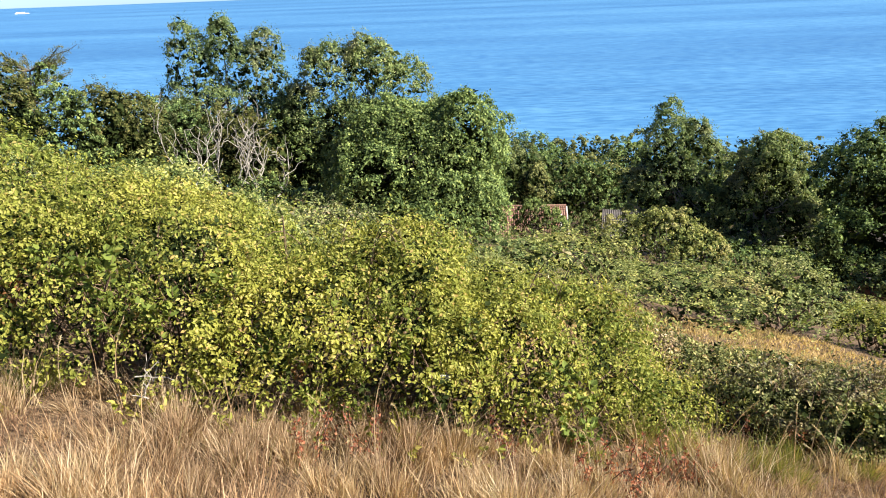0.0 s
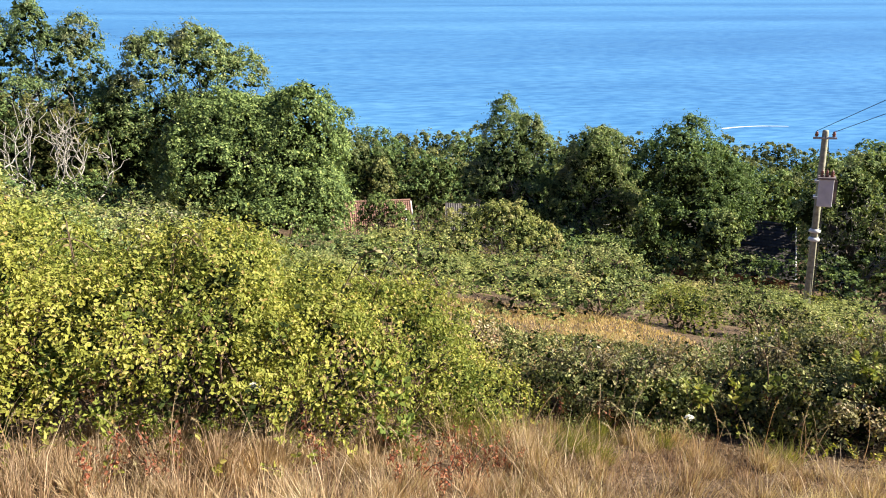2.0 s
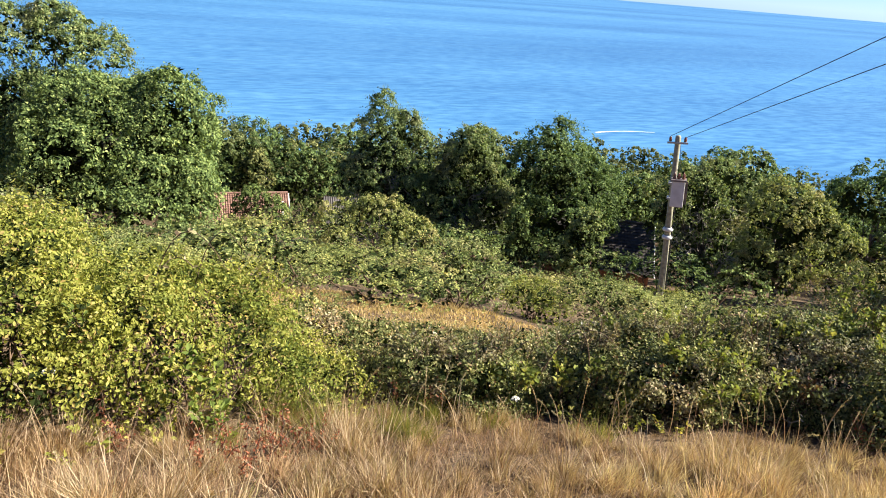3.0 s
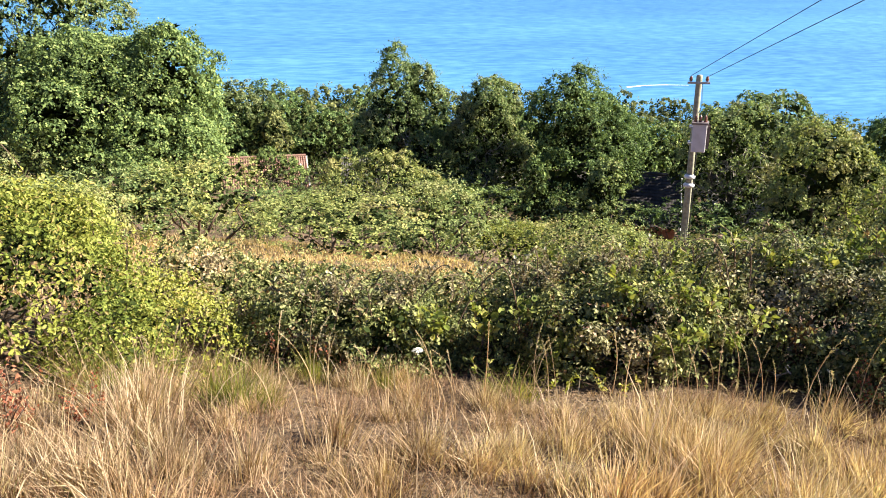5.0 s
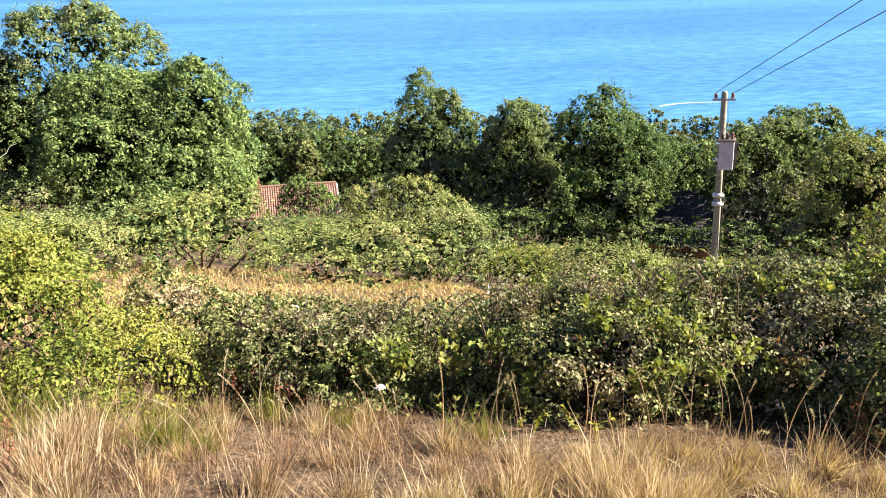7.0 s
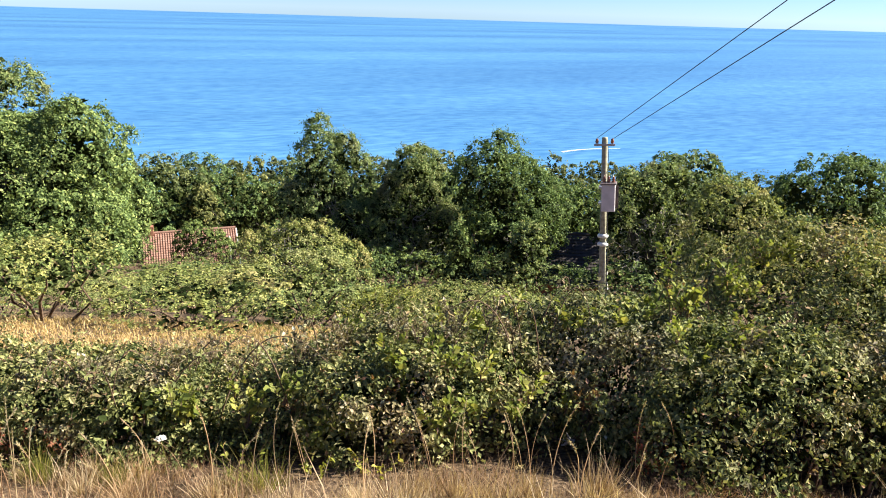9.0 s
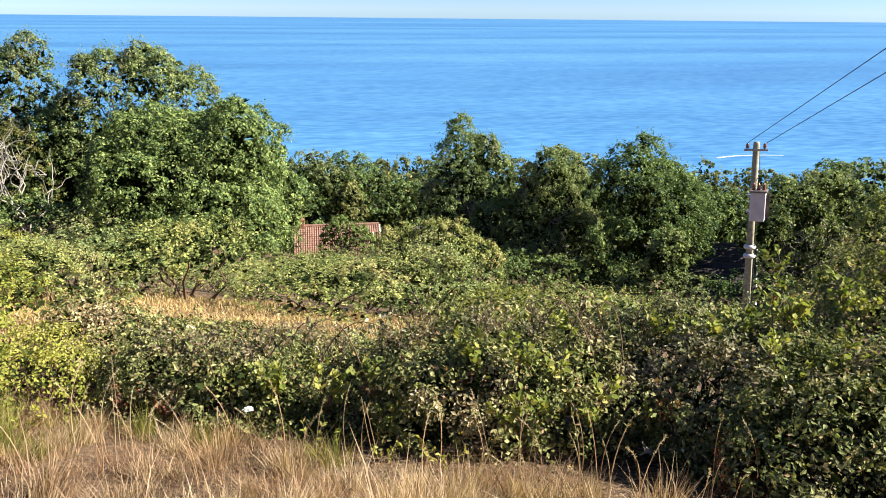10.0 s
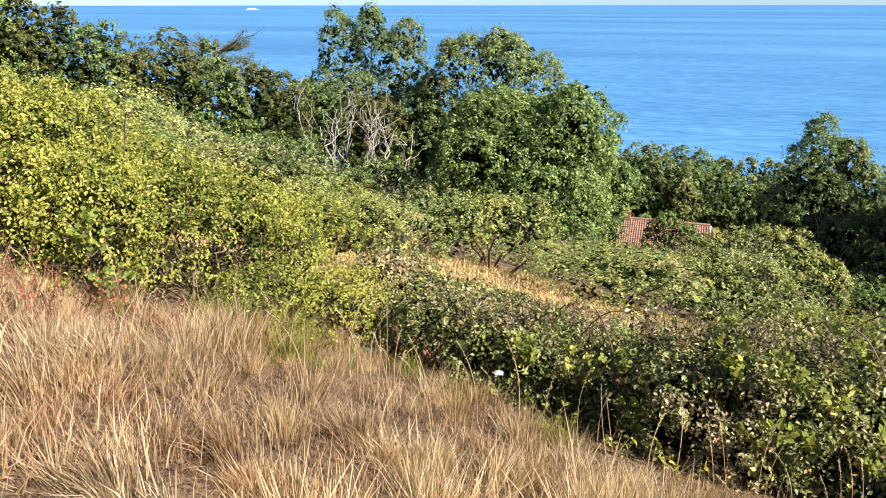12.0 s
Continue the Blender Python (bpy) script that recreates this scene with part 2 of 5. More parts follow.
def thing(name, x, y, z, label, category, group="", kind=""):
    ob = tagged(new(name), label, category, group, kind)
    ob.location = (x, y, z)
    return ob


def unit(a):
    return a / np.maximum(np.linalg.norm(a, axis=-1, keepdims=True), 1e-9)


LEAF_SHAPES = {
    "quad": (np.array([(0, 0, 0), (0.45, 0.5, 0.07), (1, 0, -0.06), (0.45, -0.5, 0.07)]), np.array([(0, 1, 2), (0, 2, 3)])),
    "ovate": (np.array([(0, 0, 0), (0.3, 0.44, 0.1), (0.72, 0.3, 0.06), (1, 0, -0.1), (0.72, -0.3, 0.06), (0.3, -0.44, 0.1)]), np.array([(0, 1, 2, 3), (0, 3, 4, 5)])),
    "broad": (np.array([(0, 0, 0), (0.12, 0.42, 0.06), (0.55, 0.56, 0.03), (1, 0, -0.14), (0.55, -0.56, 0.03), (0.12, -0.42, 0.06)]), np.array([(0, 1, 2, 3), (0, 3, 4, 5)])),
}


def leaves_mesh(name, pos, axis, normal, length, width, mat, shape="quad"):
    tv, tf = LEAF_SHAPES[shape]
    axis = unit(axis)
    side = unit(np.cross(normal, axis))
    up = np.cross(axis, side)
    L, W = length[:, None, None], width[:, None, None]
    v = pos[:, None] + axis[:, None] * (tv[None, :, 0:1] * L) + side[:, None] * (tv[None, :, 1:2] * W) + up[:, None] * (tv[None, :, 2:3] * L)
    f = tf[None] + (np.arange(len(pos)) * len(tv))[:, None, None]
    return raw_mesh(name, v.reshape(-1, 3), f.reshape(-1, tf.shape[1]), mat)


def sprigs(rng, base, out, length, count, leaf, spread=0.9, lift=0.5, ratio=0.55):
    """Leafy shoots: count leaves along each shoot from base, growing out and up."""
    n = len(base)
    a = unit(out * 0.7 + np.array((0, 0, lift)) + rng.normal(0, 0.45, (n, 3)))
    t = (np.arange(count) + 0.5) / count
    t = t[None, :] + rng.uniform(-0.4, 0.4, (n, count)) / count
    L = (length * rng.uniform(0.6, 1.3, n))[:, None]
    pos = base[:, None] + a[:, None] * (t * L)[..., None]
    sag = (t * t * L)[..., None] * np.array((0, 0, -0.25))
    pos = (pos + sag + rng.normal(0, leaf * 0.35, pos.shape)).reshape(-1, 3)
    aa = np.repeat(a, count, 0)
    r = rng.normal(0, 1, aa.shape)
    r -= (r * aa).sum(1, keepdims=True) * aa
    ax = unit(aa * 0.45 + unit(r) * spread)
    oo = np.repeat(out, count, 0)
    nrm = unit(np.array((0, 0, 0.45)) + oo * 0.9 + rng.normal(0, 0.42, aa.shape))
    size = leaf * rng.uniform(0.55, 1.3, len(pos))
    return pos, ax, nrm, size, size * ratio


def lobes_surface(rng, lobes, n, low=-0.25, depth=(0.7, 1.03)):
    """Points in the outer layer of a heap of ellipsoids, uneven, with the way out."""
    lobes = np.asarray(lobes, float)
    area = lobes[:, 3] * lobes[:, 5]
    k = rng.choice(len(lobes), n, p=area / area.sum())
    d = unit(rng.normal(0, 1, (n, 3)))
    d[:, 2] = np.where(d[:, 2] < low, -d[:, 2], d[:, 2])
    d = unit(d)
    wob = 1 + 0.13 * np.sin(d[:, 0] * 5 + k * 1.7) * np.cos(d[:, 1] * 6 + k) + 0.1 * np.sin(d[:, 2] * 9 + k * 2.3 + d[:, 0] * 4)
    r = rng.uniform(depth[0], depth[1], n) ** 0.7 * wob
    p = lobes[k, :3] + d * lobes[k, 3:6] * r[:, None]
    return p, d


def lumpy(rng, lobes, n=5, low=0.32, high=0.55):
    """The lobes with smaller lobes set on their outsides, so that a crown billows."""
    lobes = np.asarray(lobes, float)
    k = np.repeat(np.arange(len(lobes)), n)
    d = unit(rng.normal(0, 1, (len(k), 3)) + np.array((0, 0, 0.35)))
    size = rng.uniform(low, high, (len(k), 1))
    small = np.concatenate([lobes[k, :3] + d * lobes[k, 3:6] * rng.uniform(0.7, 0.92, (len(k), 1)), lobes[k, 3:6] * size], 1)
    return np.concatenate([lobes, small])


def outer_points(rng, lobes, n, low, depth):
    """Points of the lobes' surface that lie inside no other lobe."""
    p, d = lobes_surface(rng, lobes, n * 4, low, depth)
    inside = np.zeros(len(p), int)
    for q in np.asarray(lobes, float):
        inside += (((p - q[:3]) / q[3:6]) ** 2).sum(1) < 0.78
    free = inside < 1
    p, d = p[free][:n], d[free][:n]
    return p, d


def leafy_domes(rng, lobes, domes, per, radius, leaf, low=-0.4, ratio=0.62, droop=0.35, loose=0.32, depth=(0.86, 1.04), flat=0.72):
    """Leaves set over small domes that cover a heap of ellipsoids, with dark gaps between the domes."""
    heads, d = outer_points(rng, lobes, domes, low, depth)
    n = len(heads)
    up = unit(d * 0.9 + np.array((0, 0, 0.35)) + rng.normal(0, 0.4, (n, 3)))
    size = radius * rng.uniform(0.55, 1.35, n)
    k = np.repeat(np.arange(n), per)
    w = unit(rng.normal(0, 1, (len(k), 3)))
    along = (w * up[k]).sum(1, keepdims=True)
    w = unit(np.where(along < -0.15, w - 2 * along * up[k], w))
    tall = 1 - (1 - flat) * np.abs((w * up[k]).sum(1, keepdims=True))
    pos = heads[k] + w * tall * size[k][:, None] * rng.uniform(0.72, 1.06, (len(k), 1))
    nrm = unit(w + up[k] * 0.35 + rng.normal(0, loose, w.shape))
    ax = rng.normal(0, 1, w.shape) + np.array((0, 0, -droop * 1.6)) + w * 0.45
    ax = unit(ax - (ax * nrm).sum(1, keepdims=True) * nrm)
    L = leaf * rng.uniform(0.6, 1.3, len(k))
    return pos - ax * (L * 0.5)[:, None], ax, nrm, L, L * ratio


def tube(path, radii, sides=6):
    """Verts and quads of a tapered tube along the path."""
    path = np.asarray(path, float)
    way = np.gradient(path, axis=0)
    way = unit(way)
    ref = np.where(np.abs(way[:, 2:3]) > 0.9, np.array((1.0, 0, 0)), np.array((0, 0, 1.0)))
    s = unit(np.cross(ref, way))
    u = np.cross(way, s)
    ang = np.arange(sides) / sides * 2 * math.pi
    ring = path[:, None] + (s[:, None] * np.cos(ang)[None, :, None] + u[:, None] * np.sin(ang)[None, :, None]) * np.asarray(radii)[:, None, None]
    f = []
    for i in range(len(path) - 1):
        for j in range(sides):
            f.append((i * sides + j, i * sides + (j + 1) % sides, (i + 1) * sides + (j + 1) % sides, (i + 1) * sides + j))
    return ring.reshape(-1, 3), np.array(f)


def joined(pieces):
    vs, fs, n = [], [], 0
    for v, f in pieces:
        vs.append(v)
        fs.append(np.asarray(f) + n)
        n += len(v)
    return np.concatenate(vs), np.concatenate(fs)


def limb_path(rng, a, b, bend=0.12, n=6):
    a, b = np.asarray(a, float), np.asarray(b, float)
    t = np.linspace(0, 1, n)[:, None]
    L = np.linalg.norm(b - a)
    p = a + (b - a) * t
    p[1:-1] += rng.normal(0, bend * L / n * 1.6, (n - 2, 3))
    p += np.sin(t * math.pi) * rng.normal(0, bend * L * 0.5, 3)
    return p


def box_faces(x0, x1, y0, y1, z0, z1):
    v = np.array([(x, y, z) for x in (x0, x1) for y in (y0, y1) for z in (z0, z1)], float)
    return v, np.array([(0, 1, 3, 2), (4, 6, 7, 5), (0, 4, 5, 1), (2, 3, 7, 6), (0, 2, 6, 4), (1, 5, 7, 3)])


def bevelled(name, v, f, mat, width=0.01, segments=2):
    bm = bmesh.new()
    bv = [bm.verts.new(p) for p in v]
    for q in f:
        bm.faces.new([bv[i] for i in q])
    bmesh.ops.recalc_face_normals(bm, faces=bm.faces)
    bmesh.ops.bevel(bm, geom=list(bm.edges), offset=width, segments=segments, affect="EDGES", profile=0.6)
    me = bpy.data.meshes.new(name)
    bm.to_mesh(me)
    bm.free()
    me.materials.append(mat)
    return me


# ---- the ground ----
def land(x, y):
    """Height of the hillside, falling ahead and to the side towards the sea."""
    x, y = np.asarray(x, float), np.asarray(y, float)
    q = 0.3 * y + 0.17 * x
    g = np.where(q > 20, 20 + 8 * np.tanh((q - 20) / 8), q)
    g = np.where(g < -8, -8 + 6 * np.tanh((g + 8) / 6), g)
    z = -1.55 - g
    far = np.hypot(x, y)
    z = z - 1.1 * np.clip((far - 11) / 11, 0, 1) ** 1.5 * np.clip((y + 5) / 10, 0, 1)
    z = z - 0.26 * np.exp(-((x - 2.8) ** 2 + (y - 5.2) ** 2) / 2.6)
    z = z + 0.035 * np.sin(x * 2.1 + 1.3 * np.sin(y * 1.7)) * np.sin(y * 2.6 + x * 0.7)
    brink = 118 + 6 * np.sin(x * 0.06) + 3 * np.sin(x * 0.17 + 1)
    return np.where((y > 0) & (far > brink), z - np.minimum((far - brink) * 3.0, 40), z)


def ground_sheet():
    def axis(near, far, fine, coarse):
        a = [0.0]
        while a[-1] < far:
            a.append(a[-1] + (fine if a[-1] < near else min(coarse, fine + (a[-1] - near) * 0.08)))
        return np.array(a)
    side = axis(9, 260, 0.18, 9.0)
    xs = np.concatenate([-side[:0:-1], side]) + 2.0
    ys = np.concatenate([-axis(2, 160, 0.3, 12.0)[:0:-1], axis(13, 170, 0.18, 6.0)])
    X, Y = np.meshgrid(xs, ys, indexing="ij")
    v = np.stack([X, Y, land(X, Y)], -1).reshape(-1, 3)
    i = np.arange(len(xs) - 1)[:, None] * len(ys) + np.arange(len(ys) - 1)[None]
    f = np.stack([i, i + len(ys), i + len(ys) + 1, i + 1], -1).reshape(-1, 4)
    return raw_mesh("ground", v, f, EARTH, True)


tagged(new("ground", ground_sheet()), "dry brown earth hillside sloping down to the sea", "ground", kind="structure")


def sea_sheet():
    r = np.concatenate([[60.0], np.geomspace(90, 7000, 60)])
    a = np.linspace(0, 2 * math.pi, 97)[:-1]
    v = np.stack([r[:, None] * np.cos(a), r[:, None] * np.sin(a), np.full((len(r), len(a)), -60.0)], -1).reshape(-1, 3)
    n = len(a)
    f = [(i * n + j, i * n + (j + 1) % n, (i + 1) * n + (j + 1) % n, (i + 1) * n + j) for i in range(len(r) - 1) for j in range(n)]
    return raw_mesh("water", v, f, SEA, True)


tagged(new("water", sea_sheet()), "calm blue sea reaching the horizon", "sea", kind="structure")


# ---- trees ----
def tree(x, y, height, lobes, shoots, leaf, mat, label, category="tree", seed=1, per=9, limbs=14, trunk_r=0.22, bark=BARK, bare=0, name="tree", trunks=1, lift=0.35, low=-0.45, sink=0.15, clump=0, solid=1.0, girth=1.04, size=1.08, stretch=1.0):
    """Lobes are given from the foot: dx, dy, z and three radii."""
    rng = np.random.default_rng(seed)
    z0 = float(land(x, y))
    t = thing(name, x, y, z0, label, category)
    lobes = np.asarray(lobes, float) * (1, 1, stretch, girth, girth, 1)
    pieces = []
    for k in range(trunks):
        top = lobes[np.argmax(lobes[:, 2])][:3] * (0.9, 0.9, 0.95) if trunks == 1 else lobes[k % len(lobes)][:3]
        foot = np.array((rng.normal(0, 0.5) * (trunks > 1), rng.normal(0, 0.5) * (trunks > 1), -sink))
        spine = limb_path(rng, foot, top, 0.06, 9)
        pieces.append(tube(spine, np.linspace(trunk_r, trunk_r * 0.2, 9), 8))
        ends, _ = lobes_surface(rng, lobes, limbs, -0.3, (0.4, 0.85))
        for e in ends:
            s = spine[rng.integers(2, 7)]
            p = limb_path(rng, s, e, 0.2, 6)
            pieces.append(tube(p, np.linspace(trunk_r * 0.38, 0.015, 6), 5))
    part("trunk", raw_mesh("trunk", *joined(pieces), bark, True), t)
    if bare:
        twigs = []
        ends, d = lobes_surface(rng, lobes, bare, -0.6, (0.95, 1.12))
        for e, dd in zip(ends, d):
            if e[2] > height * 0.75:
                continue
            s = e * (0.35, 0.35, 0.8)
            p = limb_path(rng, s, e, 0.35, 7)
            twigs.append(tube(p, np.linspace(0.06, 0.018, 7), 4))
            for _ in range(4):
                i = rng.integers(2, 6)
                twigs.append(tube(limb_path(rng, p[i], p[i] + dd * rng.uniform(0.3, 0.9) + rng.normal(0, 0.35, 3), 0.3, 4), np.linspace(0.028, 0.012, 4), 4))
        part("bare_branch", raw_mesh("bare_branch", *joined(twigs), BARK_PALE, True), t, "pale bare twisting branches")
    billow = lumpy(rng, lobes)
    leaves = shoots * per * 0.72
    arr = leafy_domes(rng, billow, max(int(leaves / 28), 30), 28, (clump or 0.075 * height) * 0.62, leaf * size, low, droop=0.35 - lift, loose=0.4)
    if height > 3:
        base, d = outer_points(rng, billow, int(leaves / 38), low, (0.92, 1.06))
        arr = [np.concatenate(q) for q in zip(arr, sprigs(rng, base, d, 0.055 * height + 0.1, 8, leaf * 0.95, lift=lift + 0.25))]
    keep = arr[0][:, 2] > 0.1
    part("crown", leaves_mesh("crown", *(q[keep] for q in arr), mat), t)
    # core leaves in a dark colour that imitates shade within the crown
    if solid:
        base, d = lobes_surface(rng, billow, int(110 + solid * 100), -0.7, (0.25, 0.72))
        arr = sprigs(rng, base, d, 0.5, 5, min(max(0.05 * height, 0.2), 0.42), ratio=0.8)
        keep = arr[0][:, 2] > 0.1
        part("inner_foliage", leaves_mesh("inner_foliage", *(q[keep] for q in arr), LEAF_PAINTED_SHADE), t, "inner leaves coloured dark to stand in for shade")
    return t


tree(-0.9, 37.0, 8.2, [(0, 0, 4.0, 4.0, 3.6, 3.5), (1.8, -0.6, 4.6, 2.3, 2.4, 3.1), (-2.2, -0.4, 4.2, 2.6, 2.4, 2.8), (0.3, -1.8, 2.6, 3.4, 2.2, 2.6), (2.0, -1.2, 2.4, 2.1, 2.0, 2.4), (-1.7, 0.2, 6.0, 2.0, 2.0, 1.9), (2.7, -0.5, 5.4, 1.3, 1.3, 1.6), (-3.4, 0.2, 3.4, 1.7, 1.7, 2.2)], 7400, 0.15, LEAF_DARK, "large dense sycamore with dark green leaves above scrub", seed=3, per=7, clump=0.6, solid=4, girth=1.0)
tree(-15.6, 52.6, 13.4, [(-1.9, 0, 10.6, 1.5, 1.6, 2.6), (0.5, 0, 11.4, 1.1, 1.3, 2.3), (2.6, 0, 9.6, 2.1, 2.0, 2.8), (-0.4, -0.6, 7.0, 3.2, 2.6, 2.6), (3.6, 0, 6.4, 2.2, 2.2, 2.6), (-2.8, -0.4, 5.2, 2.0, 1.8, 2.2), (1.5, 0, 3.6, 3.4, 2.0, 2.6)], 5600, 0.135, LEAF_ASH, "tall thin-crowned ash with pale bare lower branches", seed=5, trunk_r=0.2, bare=60, trunks=3, limbs=10, per=9, clump=0.5, solid=3.5)
tree(-5.4, 50.6, 13.6, [(-1.8, 0, 11.0, 1.8, 1.8, 2.3), (0.6, 0, 10.8, 1.8, 1.8, 2.4), (3.2, 0, 9.4, 1.9, 1.8, 2.5), (-3.6, 0, 8.0, 1.8, 1.8, 2.6), (0.5, 0, 7.0, 3.6, 2.4, 2.8), (4.6, 0, 6.6, 1.8, 1.6, 2.6), (0.5, 0, 3.4, 4.2, 2.2, 2.8)], 7400, 0.145, LEAF_ASH, "tall loose ash tree with gaps between its limbs", seed=8, trunk_r=0.2, trunks=2, limbs=14, per=9, clump=0.55, solid=4, stretch=0.99)
tree(16.2, 47.0, 10.6, [(-0.8, 0, 7.6, 1.6, 1.7, 3.0), (1.2, 0, 7.0, 1.6, 1.6, 3.0), (-1.6, -0.4, 4.4, 1.8, 1.6, 3.0), (1.4, -0.5, 3.8, 1.8, 1.6, 2.8), (0, 0, 2.4, 2.4, 1.6, 2.4)], 4000, 0.13, LEAF_ASH, "tall drooping willow with pale twisted branches", seed=11, bare=46, lift=-0.15, per=9, clump=0.5, solid=3.5, stretch=1.02)
tree(21.0, 44.0, 9.4, [(0, 0, 6.2, 1.9, 1.8, 3.0), (-1.2, -0.4, 4.0, 1.7, 1.5, 2.8), (1.3, -0.4, 3.8, 1.8, 1.5, 2.8), (0, 0, 2.2, 2.4, 1.5, 2.2)], 3900, 0.13, LEAF_ASH, "drooping willow with yellowing hanging shoots", seed=12, bare=40, lift=-0.2, per=9, clump=0.5, solid=3.5, stretch=1.09)
tree(24.6, 38.8, 9.6, [(-0.6, 0, 6.4, 2.3, 2.1, 2.9), (1.5, 0, 5.8, 2.3, 2.1, 2.8), (0.2, -0.8, 3.6, 2.8, 2.2, 2.6), (3.1, -0.6, 4.0, 1.6, 1.5, 2.8), (0, -0.5, 1.8, 2.6, 1.8, 1.8)], 4000, 0.145, LEAF_DARK, "dark rounded sycamore beside the house", seed=14, per=7, clump=0.55, solid=3.5, stretch=1.09)
tree(22.4, 31.2, 4.4, [(0, 0, 2.9, 0.9, 0.8, 1.4), (-0.3, 0, 1.6, 0.9, 0.8, 1.4)], 620, 0.15, LEAF_ASH, "slim young willow with light green leaves", seed=15, trunk_r=0.09, limbs=8, lift=-0.1, per=7)
tree(31.8, 32.6, 8.0, [(-1.6, 0, 5.2, 1.8, 1.6, 2.7), (0.8, 0, 5.4, 1.6, 1.6, 2.7), (0.0, -0.6, 3.0, 2.6, 1.8, 2.4)], 1600, 0.14, LEAF_ASH, "thin pale-green tree with reddish bare twigs", seed=17, bare=40, trunks=2, per=7, stretch=1.09)
tree(33.2, 27.4, 7.0, [(-0.6, 0, 4.4, 2.1, 2.0, 2.6), (1.0, -0.8, 3.2, 2.4, 2.0, 2.5), (-1.6, -0.6, 2.4, 1.8, 1.5, 2.1)], 2200, 0.15, LEAF_SCRUB, "bushy broadleaf tree with sunlit green crown", seed=18, per=7, clump=0.5, solid=2, stretch=1.09)
tree(40.0, 27.4, 9.2, [(0, 0, 6.2, 2.9, 2.4, 2.6), (3.0, 0, 5.8, 2.8, 2.4, 2.6), (1.4, -1.2, 3.2, 3.4, 2.2, 2.4)], 2400, 0.16, LEAF_DARK, "broad green sycamore on the slope", seed=19, per=7, clump=0.55, solid=2, stretch=1.09)
tree(37.0, 36.5, 9.6, [(0, 0, 6.6, 2.6, 2.4, 2.8), (3.0, 1, 6.2, 2.6, 2.2, 2.6), (-2.4, 0, 4.6, 2.0, 2.0, 2.6)], 1500, 0.22, LEAF_ASH, "mixed broadleaf tree with light green crown", seed=20, per=7, stretch=1.09)
tree(10.9, 33.0, 3.9, [(0, 0, 1.9, 1.6, 1.4, 1.65), (1.7, -0.3, 1.3, 1.4, 1.2, 1.4), (-1.9, 0, 1.6, 1.3, 1.1, 1.55)], 1900, 0.1, LEAF_SCRUB, "rounded light green domed bush", "bush", seed=21, trunk_r=0.08, name="domed_bush", per=7, clump=0.3)
tree(7.9, 58.2, 3.6, [(0, 0, 2.1, 1.4, 1.2, 1.6), (1.4, -0.3, 1.6, 1.2, 1.0, 1.4), (-0.9, -0.3, 1.5, 1.0, 0.9, 1.3)], 1100, 0.16, LEAF_DARK, "grey-green bushy shrub in front of a red roof", "shrub", seed=22, name="garden_shrub", per=7)
tree(9.9, 71.0, 7.6, [(0, 0, 4.2, 1.3, 1.3, 3.4)], 600, 0.22, LEAF_FAR, "narrow grey-green conifer behind the house", seed=23, lift=0.8, trunk_r=0.12, per=6)
tree(19.0, 32.8, 4.2, [(0, 0, 2.6, 0.5, 0.5, 1.6), (0.2, 0, 1.4, 0.9, 0.8, 1.1)], 320, 0.15, LEAF_DARK, "slim upright dark green sapling", seed=24, lift=0.9, trunk_r=0.06, limbs=6, per=7)

# dark thicket on the brow and the far belt of trees
brow = np.random.default_rng(40)
for k in range(15):
    fx = -36.0 + k * 2.1 + brow.uniform(-0.6, 0.6)
    fy = 38.0 + k * 1.05 + brow.uniform(-1.5, 1.5)
    h = 7.6 + brow.uniform(-0.6, 0.9)
    tree(fx, fy, h, [(0, 0, h * 0.5, 1.9, 1.7, h * 0.45), (1.1, -0.5, h * 0.42, 1.4, 1.3, h * 0.38), (-1.1, -0.3, h * 0.4, 1.4, 1.2, h * 0.36)], 1000, 0.14, LEAF_CYPRESS if k % 3 else LEAF_DARK, "dense dark evergreen shrub on the hill brow", "shrub", seed=60 + k, trunk_r=0.1, limbs=5, name="evergreen_shrub", per=7, clump=0.42)
belt = np.random.default_rng(41)
for k in range(30):
    az = radians(24 - k * 2.9 + belt.uniform(-0.8, 0.8))
    dist = (74, 88, 66)[k % 3] + belt.uniform(-4, 4)
    fx, fy = 3 - math.sin(az) * dist, math.cos(az) * dist
    if abs(fx - 9.0) < 7 and fy < 74:
        fy = 78.0
    h = (9.3, 10.6, 8.6)[k % 3] + belt.uniform(-0.8, 0.8)
    w = belt.uniform(3.4, 4.6)
    tree(fx, fy, h, [(0, 0, h * 0.58, w, w * 0.9, h * 0.4), (w * 0.6, -0.6, h * 0.5, w * 0.7, w * 0.7, h * 0.36), (-w * 0.6, -0.4, h * 0.48, w * 0.7, w * 0.7, h * 0.36), (0, -w * 0.5, h * 0.3, w * 0.8, w * 0.6, h * 0.28)], 860, 0.24, LEAF_FAR if k % 3 == 0 else LEAF_DARK, "rounded broadleaf tree in the belt above the shore", seed=80 + k, limbs=4, trunk_r=0.18, per=7, clump=0.75, solid=2.5)
